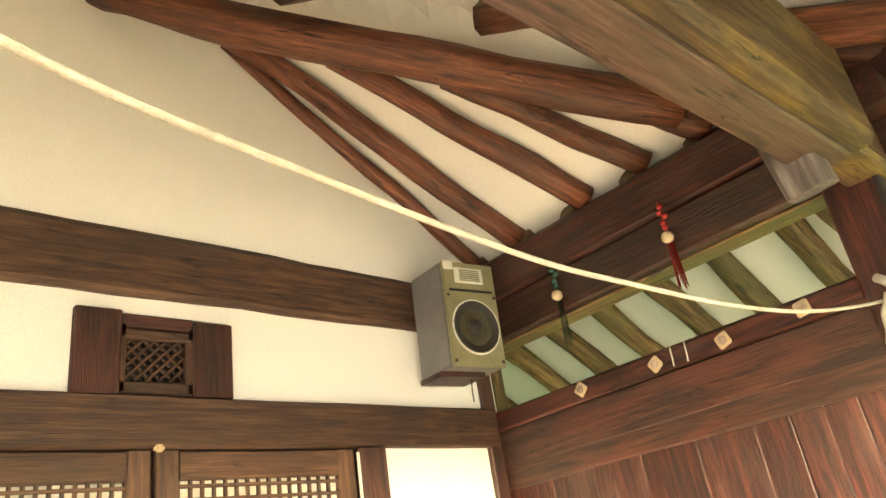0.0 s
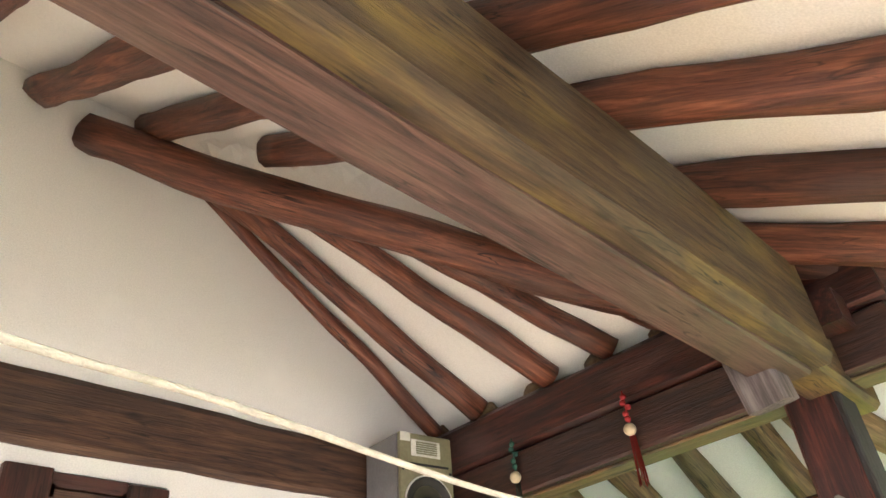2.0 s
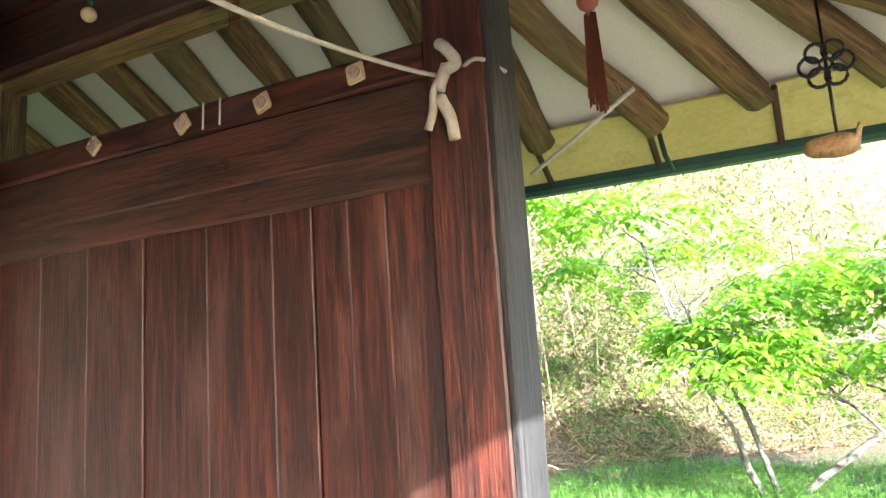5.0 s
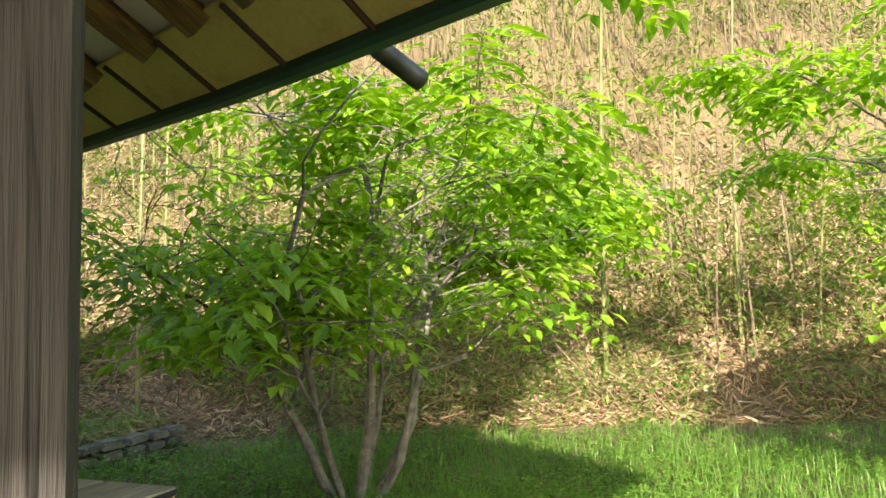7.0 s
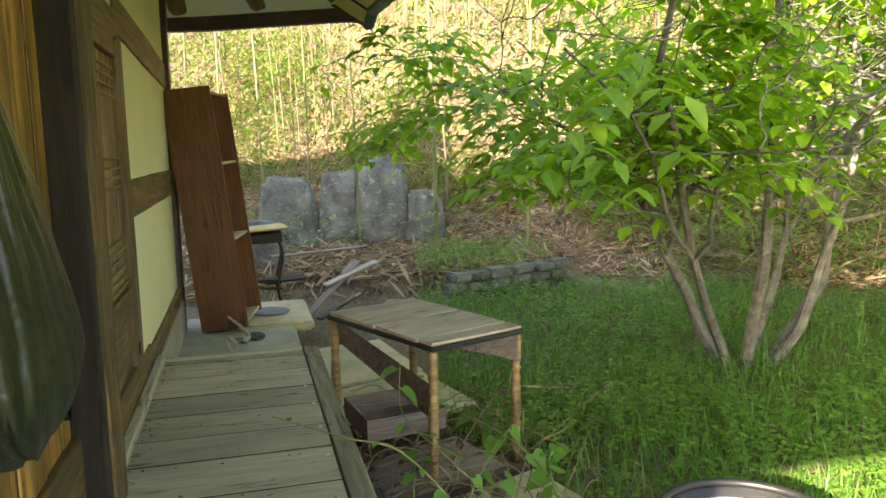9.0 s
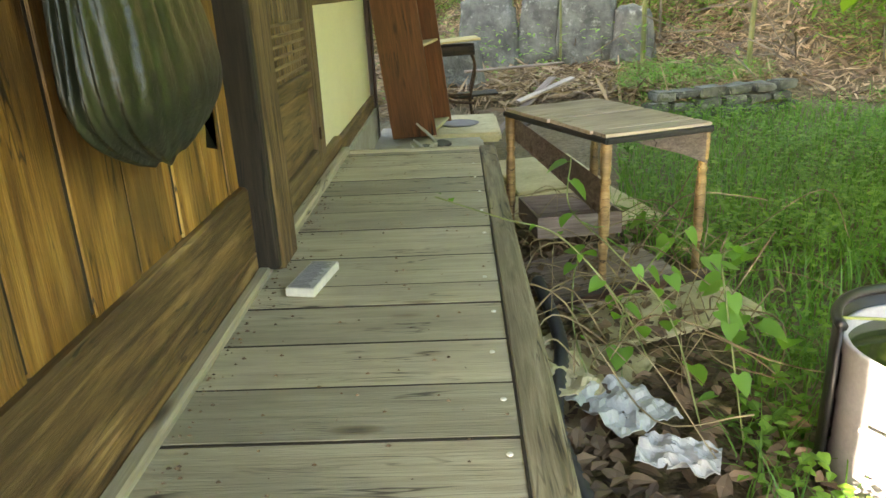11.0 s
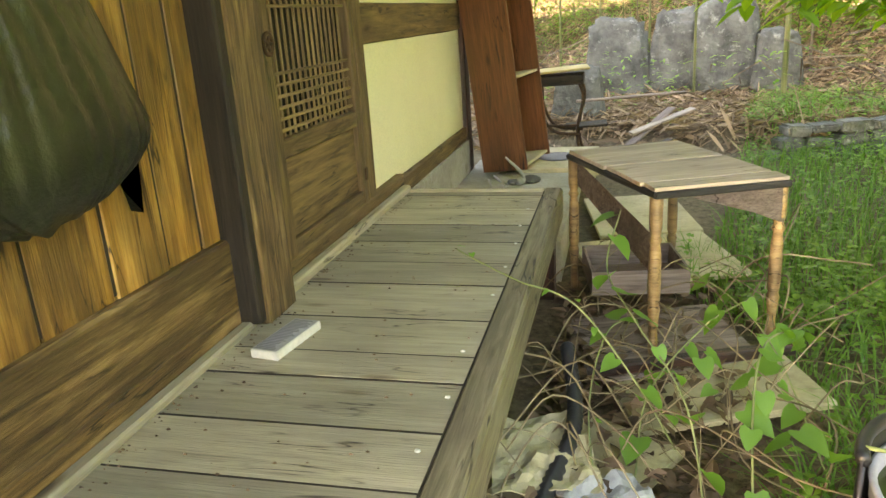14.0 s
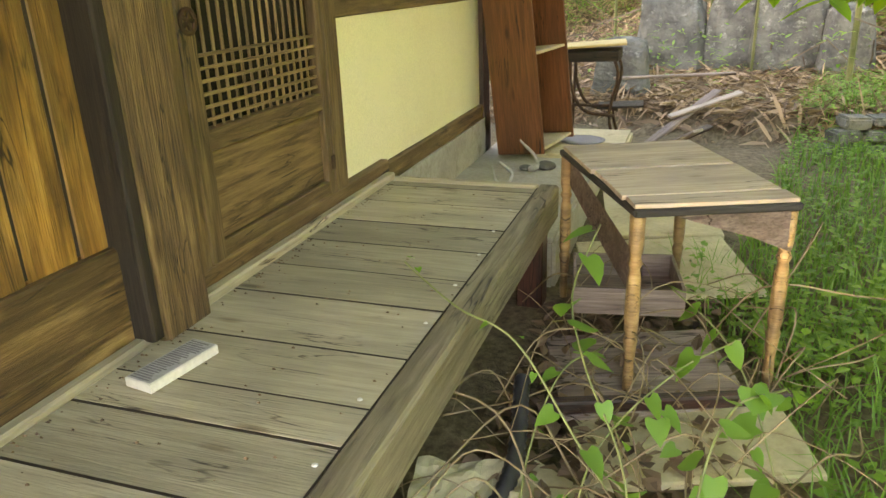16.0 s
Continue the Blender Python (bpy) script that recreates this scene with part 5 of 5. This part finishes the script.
V, F = [], []
for _ in range(15000):
    x, y = on_bank()
    if noise.noise(Vector((x * 0.5, y * 0.5, 40))) < (0.05 if x < 6 else -0.3) or x < 4.2 and bank_d(x, y) < 0.8 and rng.uniform() < 0.9:
        continue
    z = ground_z(x, y)
    for k in range(7):
        a = rng.uniform(0, 6.28)
        d = Vector((math.cos(a), math.sin(a), rng.uniform(-0.2, 0.7))).normalized()
        leaf_geo(V, F, Vector((x + rng.normal(0, 0.07), y + rng.normal(0, 0.07), z + rng.uniform(0.03, 0.7))), d, Vector((0, 0, 1)), rng.uniform(0.06, 0.13), rng.uniform(0.02, 0.05))
soup("undergrowth", V, F, WEED, "small green shrubs scattered on the bank", "shrubs")


def cane_geo(bm_pts, V, F, sides=6):
    pts, rad = bm_pts
    base = len(V)
    for p, r in zip(pts, rad):
        for k in range(sides):
            a = 2 * math.pi * k / sides
            V.append((p[0] + r * math.cos(a), p[1] + r * math.sin(a), p[2]))
    for j in range(len(pts) - 1):
        for k in range(sides):
            F.append((base + j * sides + k, base + j * sides + (k + 1) % sides, base + (j + 1) * sides + (k + 1) % sides, base + (j + 1) * sides + k))


def cane(x, y, h, r, lean):
    z = ground_z(x, y) - 0.05
    a = rng.uniform(0, 6.28)
    pts, rad = [], []
    n = max(5, int(h / 0.5))
    for j in range(n + 1):
        u = j / n
        b = lean * h * u * u
        pts.append((x + math.cos(a) * b, y + math.sin(a) * b, z + h * u))
        rad.append(r * (1 - 0.6 * u))
        if j < n:
            pts.append((pts[-1][0], pts[-1][1], pts[-1][2] + 0.012))
            rad.append(r * (1 - 0.6 * u) * 1.18)
            pts.append((pts[-1][0], pts[-1][1], pts[-1][2] + 0.012))
            rad.append(r * (1 - 0.6 * u))
    return pts, rad


for i, (x, y, h, r) in enumerate(((3.1, 7.3, 5.2, 0.035), (4.3, 6.9, 5.4, 0.035), (9.6, 2.9, 6.5, 0.045), (6.4, 6.3, 6.0, 0.03), (1.7, 10.8, 4.5, 0.022), (0.2, 11.5, 5.2, 0.025), (0.9, 11.3, 4.6, 0.02), (2.2, 8.4, 3.6, 0.02),
                                  (5.3, 8.2, 5.0, 0.03), (7.6, 5.4, 6.0, 0.03), (8.4, 4.6, 6.5, 0.028), (3.7, 10.9, 5.0, 0.025), (5.9, 7.6, 6.0, 0.028), (11.2, 1.5, 6.5, 0.035))):
    V, F = [], []
    cane_geo(cane(x, y, h, r, 0.03), V, F, 8)
    tagged(soup("bamboo", V, F, BAMBOO, "tall yellow-green bamboo cane", "bamboo", ""), "", "", "bamboo canes")
for nm, mt, cnt, lb in (("bamboo_thicket", BAMBOO, 190, "dense thicket of green bamboo canes"), ("dead_canes", DRYCANE, 900, "dead grey-tan canes and saplings")):
    V, F = [], []
    done = 0
    while done < cnt:
        x, y = rng.uniform(-5, 20), rng.uniform(-9, 24)
        d = bank_d(x, y)
        if d < 0.6 or d > 11 or rng.uniform() > (0.15 + d * 0.09):
            continue
        cane_geo(cane(x, y, rng.uniform(1.2, 6.5) if mt is DRYCANE else rng.uniform(4, 8), rng.uniform(0.007, 0.022), rng.uniform(0, 0.3)), V, F, 5)
        done += 1
    soup(nm, V, F, mt, lb, "bamboo")
V, F = [], []
for _ in range(17000):
    x, y = rng.uniform(-5, 20), rng.uniform(-9, 24)
    d = bank_d(x, y)
    if d < 0.8 or d > 14:
        continue
    c = Vector((x, y, ground_z(x, y) + (rng.uniform(0.3, 2.5) if rng.uniform() < 0.5 or d < 4 else rng.uniform(3.5, 7.0))))
    if noise.noise(Vector((x * 0.45, y * 0.45, c.z * 0.5))) < -0.12:
        continue
    for k in range(14):
        a = rng.uniform(0, 6.28)
        dr = Vector((math.cos(a), math.sin(a), rng.uniform(-0.7, 0.3))).normalized()
        leaf_geo(V, F, c + Vector(rng.normal(0, 0.32, 3)), dr, Vector((0, 0, 1)), rng.uniform(0.13, 0.24), rng.uniform(0.035, 0.065))
soup("bamboo_foliage", V, F, BAMLEAF, "sparse yellow-green bamboo leaves", "foliage")
V, F = [], []
for _ in range(900):
    x, y = on_bank()
    if bank_d(x, y) < -0.8:
        continue
    z = ground_z(x, y)
    a = rng.uniform(0, 6.28)
    ln = rng.uniform(0.5, 1.6)
    p = [Vector((x, y, z + 0.02)) + Vector((math.cos(a), math.sin(a), rng.uniform(0.0, 0.9))) * ln * u for u in (0, 0.5, 1)]
    p[1] += Vector((rng.normal(0, 0.05), rng.normal(0, 0.05), 0.05))
    for q0, q1 in zip(p, p[1:]):
        s = Vector((-math.sin(a), math.cos(a), 0)) * 0.007
        w = Vector((0, 0, 0.008))
        b = len(V)
        V.extend(tuple(q) for q in (q0 - s - w, q0 + s - w, q0 + w, q1 - s - w, q1 + s - w, q1 + w))
        F.extend([(b, b + 1, b + 4, b + 3), (b + 1, b + 2, b + 5, b + 4), (b + 2, b, b + 3, b + 5)])
soup("dead_brush", V, F, DRYCANE, "tangled dead twigs on the bank", "brush")


# ---- tree in the yard ----
def tree(x, y, label, stems, height, reach, sprays, seed, lean=(0, 0)):
    """Many-stemmed tree: crooked stems, long flat boughs, and leaflets in drooping pinnate sprays along them."""
    r = np.random.default_rng(seed)
    t = thing("tree", (x, y, ground_z(x, y)), label, "tree")
    TV, TF, tips = [], [], []
    lean = Vector((*lean, 0))

    def limb(p, d, ln, rad, depth):
        pts, rads, n = [p.copy()], [rad], 7
        for k in range(n):
            lift = 0.06 if depth == 0 else (0.02 - 0.12 * d.z)
            d = (d + Vector(r.normal(0, 0.17, 3)) + Vector((0, 0, lift)) + lean * 0.04).normalized()
            p = p + d * ln / n
            pts.append(p.copy())
            rads.append(max(0.004, rad * (1 - 0.55 * (k + 1) / n)))
            if depth >= 2 or depth == 1 and k > 3:
                tips.append((p.copy(), d.copy()))
        b = tube_bm(pts, rads, 8 if depth < 2 else 5, 0.3 if depth < 2 else 0, float(seed + depth))
        base = len(TV)
        b.verts.index_update()
        TV.extend(tuple(v.co) for v in b.verts)
        TF.extend(tuple(base + v.index for v in f.verts) for f in b.faces)
        b.free()
        if depth < 3:
            for k in range((6, 5, 3)[depth]):
                a = r.uniform(0, 6.28)
                out = Vector((math.cos(a), math.sin(a), r.uniform(0.1, 0.75) if depth == 0 else r.uniform(-0.15, 0.4))) + lean * 0.5
                q = r.integers((3, 2, 2)[depth], n + 1)
                limb(pts[q], (d * 0.35 + out).normalized(), (reach, reach * 0.62, reach * 0.36)[depth] * r.uniform(0.65, 1.1), rads[q] * 0.6, depth + 1)

    z0 = ground_z(x, y) - 0.05
    for k in range(stems):
        a = k * 6.28 / stems + r.uniform(-0.4, 0.4)
        limb(Vector((x + 0.16 * math.cos(a), y + 0.16 * math.sin(a), z0)), Vector((0.55 * math.cos(a), 0.55 * math.sin(a), 1)).normalized(), height * r.uniform(0.45, 0.75), 0.052 * r.uniform(0.7, 1.15), 0)
    soup("trunk", TV, TF, BARK, "grey crooked stems and bare inner boughs", "", "", t)
    LV, LF = [], []
    low_z = ground_z(x, y) + 1.55
    good = [i for i in r.permutation(len(tips)) if tips[i][0].z > low_z and noise.noise(tips[i][0] * 0.9 + Vector((seed, 0, 0))) > -0.02]
    for i in good[:sprays]:
        p, d = tips[i]
        a = r.uniform(0, 6.28)
        dr = (Vector((d.x, d.y, d.z * 0.3)) + Vector((math.cos(a), math.sin(a), 0)) * 0.8 + Vector((0, 0, r.uniform(-0.25, 0.1)))).normalized()
        ln = r.uniform(0.28, 0.5)
        side = dr.cross(Vector((0, 0, 1))).normalized()
        for k in range(4):
            q = p + dr * ln * (0.2 + 0.25 * k) + Vector((0, 0, -0.02 * k * k))
            for s in (-1, 1):
                leaf_geo(LV, LF, q, (side * s + dr * 0.5 + Vector((0, 0, r.uniform(-0.55, 0.0)))).normalized(), Vector((0, 0, 1)), r.uniform(0.11, 0.19), r.uniform(0.055, 0.085))
        leaf_geo(LV, LF, p + dr * ln, (dr + Vector((0, 0, -0.35))).normalized(), Vector((0, 0, 1)), r.uniform(0.12, 0.19), 0.07)
    soup("crown", LV, LF, LEAF, "bright green compound leaves", "", "", t)
    return t


tree(4.3, 2.35, "multi-stemmed spreading young tree with bright green leaves", 6, 5.0, 1.75, 1500, 11, (0.4, -0.2))
tree(8.3, -2.6, "slender tree with light green leaves", 3, 5.6, 1.5, 1500, 23)
tree(7.2, -5.6, "slender tree with light green leaves", 3, 5.6, 1.5, 1500, 31)

# ---- vine and debris by the veranda ----
vine = thing("vine", (1.3, -0.2, 0.05), "green climbing vine with heart-shaped leaves", "vine")
stems = [[(1.45, 0.2, 0.05), (1.3, 0.15, 0.35), (1.1, 0.28, 0.56), (0.9, 0.36, 0.61), (0.72, 0.52, 0.63), (0.62, 0.62, 0.64)],
         [(1.5, -0.3, 0.05), (1.45, 0.0, 0.35), (1.3, 0.3, 0.5), (1.2, 0.7, 0.55), (1.25, 1.0, 0.7)],
         [(1.6, -0.4, 0.05), (1.62, -0.1, 0.4), (1.7, 0.2, 0.48), (1.85, 0.4, 0.45)],
         [(1.3, 0.0, 0.05), (1.35, 0.25, 0.25), (1.55, 0.5, 0.4), (1.75, 0.75, 0.42)],
         [(1.2, -0.2, 0.03), (1.15, 0.2, 0.2), (1.2, 0.5, 0.35), (1.3, 0.8, 0.3)],
         [(1.9, 0.1, 0.05), (1.8, 0.5, 0.3), (1.7, 0.9, 0.35), (1.5, 1.2, 0.4)]]
for s in stems:
    cable("stem", curve_pts(s, 8), 0.0035, VINE, vine, "", 6)
V, F = [], []
hm = None
LEAVES = []
for s in stems:
    cp = curve_pts(s, 8)
    for q in cp[4::3]:
        if q.x > 1.2:
            LEAVES.append((q, rng.uniform(0.06, 0.12)))
        elif rng.uniform() < 0.35:
            LEAVES.append((q, 0.03))
for k in range(16):
    LEAVES.append((Vector((rng.uniform(1.35, 1.95), rng.uniform(-0.35, 0.55), rng.uniform(0.15, 0.42))), rng.uniform(0.05, 0.11)))


def heart_mesh():
    bm = bmesh.new()
    out = [(0, 0), (-0.12, 0.28), (0.0, 0.42), (0.3, 0.42), (0.65, 0.26), (1.0, 0.0)]
    left = [bm.verts.new((x, y, 0.10 * y * 2 - 0.18 * x * x)) for x, y in out]
    right = [left[0]] + [bm.verts.new((x, -y, 0.10 * y * 2 - 0.18 * x * x)) for x, y in out[1:-1]] + [left[-1]]
    mid = [left[0], bm.verts.new((0.3, 0, -0.03)), bm.verts.new((0.65, 0, -0.08)), left[-1]]
    for sd, fl in ((left, 1), (right, 0)):
        for f in ((mid[0], sd[1], sd[2], mid[1]), (mid[1], sd[2], sd[3]), (mid[1], sd[3], sd[4], mid[2]), (mid[2], sd[4], mid[3])):
            bm.faces.new(f if fl else f[::-1])
    return bm


for q, s in LEAVES:
    a = rng.uniform(0, 6.28)
    m = Matrix.Translation(Vector(q) + Vector((0.02 * math.cos(a), 0.02 * math.sin(a), 0.01))) @ pose(0, 0, 0, rng.uniform(-25, 25), rng.uniform(5, 55), math.degrees(a)) @ Matrix.Diagonal((s, s, s, 1))
    ob = part("leaf", heart_mesh() if hm is None else hm, VLEAF, vine, "", m, hm is None)
    hm = ob.data
V, F = [], []
for _ in range(1800):
    x, y = rng.uniform(0.95, 1.75), rng.uniform(-2.3, 1.9)
    a = rng.uniform(0, 6.28)
    leaf_geo(V, F, Vector((x, y, ground_z(x, y) + rng.uniform(0.01, 0.11))), Vector((math.cos(a), math.sin(a), rng.uniform(-0.4, 0.6))).normalized(), Vector((rng.normal(0, 0.4), rng.normal(0, 0.4), 1)), rng.uniform(0.04, 0.11), rng.uniform(0.03, 0.06))
soup("dead_leaves", V, F, DRYLEAF, "dead brown leaves piled beside the veranda", "leaf litter")
tw = thing("dry_vine", (1.3, 0.6, 0.05), "tangle of bare dry vine stems", "vine", "", "")
for k in range(60):
    x, y = rng.uniform(0.98, 1.95), rng.uniform(-0.3, 1.5)
    a, ln = rng.uniform(0, 6.28), rng.uniform(0.35, 0.9)
    p = [Vector((x, y, 0.08)), Vector((x + ln * 0.3 * math.cos(a), y + ln * 0.3 * math.sin(a), 0.08 + ln * rng.uniform(0.15, 0.5))), Vector((x + ln * 0.7 * math.cos(a + 0.4), y + ln * 0.7 * math.sin(a + 0.4), 0.1 + ln * rng.uniform(0.1, 0.55))), Vector((x + ln * math.cos(a + 0.7), y + ln * math.sin(a + 0.7), 0.08 + ln * rng.uniform(0, 0.3)))]
    cable("stem", curve_pts(p, 5), rng.uniform(0.0015, 0.004), TWIG, tw, "", 5)
cpts = curve_pts([(1.02, -1.4, 0.07), (1.08, -0.9, 0.08), (1.02, -0.3, 0.10), (1.1, 0.2, 0.14), (1.05, 0.6, 0.25)], 30)
tagged(part("corrugated_pipe", tube_bm(cpts, [0.030 if k % 2 else 0.024 for k in range(len(cpts))], 12), PIPEM, None, "", None, True), "dark corrugated drain pipe on the ground", "pipe")
for x, y, w, h, t, c, lb in ((1.25, -0.22, 0.26, 0.30, 0.5, SHEET, "crumpled dirty white plastic sheet"), (1.36, -0.50, 0.15, 0.24, 1.2, SHEET, "crumpled dirty white plastic sheet"), (1.0, 0.05, 0.34, 0.45, 0.2, BOARD, "crumpled piece of stained cardboard")):
    sb = bmesh.new()
    bmesh.ops.create_grid(sb, x_segments=18, y_segments=18, size=0.5)
    for v in sb.verts:
        v.co = Vector((v.co.x * w, v.co.y * h, 0.05 + 0.035 * noise.noise(Vector((v.co.x * 5 + x * 9, v.co.y * 5, 0))) + 0.012 * noise.noise(Vector((v.co.x * 11, v.co.y * 11 + y, 4)))))
    bmesh.ops.solidify(sb, geom=sb.faces[:], thickness=0.004)
    tagged(part("litter_sheet", sb, c, None, "", Matrix.Translation((x, y, 0.075)) @ Matrix.Rotation(t, 4, "Z")), lb, "litter", "litter by the veranda")
tagged(part("bottle", lathe_bm([(0.001, 0), (0.03, 0.0), (0.032, 0.02), (0.032, 0.13), (0.012, 0.17), (0.012, 0.19), (0.001, 0.19)], 14), plain("blue_plastic", (0.03, 0.12, 0.42), 0.3), None, "", pose(1.42, -1.0, 0.06, 80, 0, 40), True), "small crushed blue plastic bottle", "bottle")
V, F = [], []
for k in range(420):
    x = 0.085 + abs(rng.normal(0, 0.03)) if k < 230 else rng.uniform(0.1, 0.83)
    y, r0 = rng.uniform(-2.1, 1.8), rng.uniform(0.0015, 0.005)
    b, a = len(V), rng.uniform(0, 6.28)
    V.extend([(x + r0 * 1.6 * math.cos(a + q), y + r0 * math.sin(a + q), 0.5805) for q in (0, 1.6, 3.1, 4.7)] + [(x, y, 0.5815 + r0)])
    F.extend([(b, b + 1, b + 4), (b + 1, b + 2, b + 4), (b + 2, b + 3, b + 4), (b + 3, b, b + 4)])
soup("crumbs", V, F, DRYLEAF, "dark crumbs of dirt and leaf on the veranda boards", "dirt")
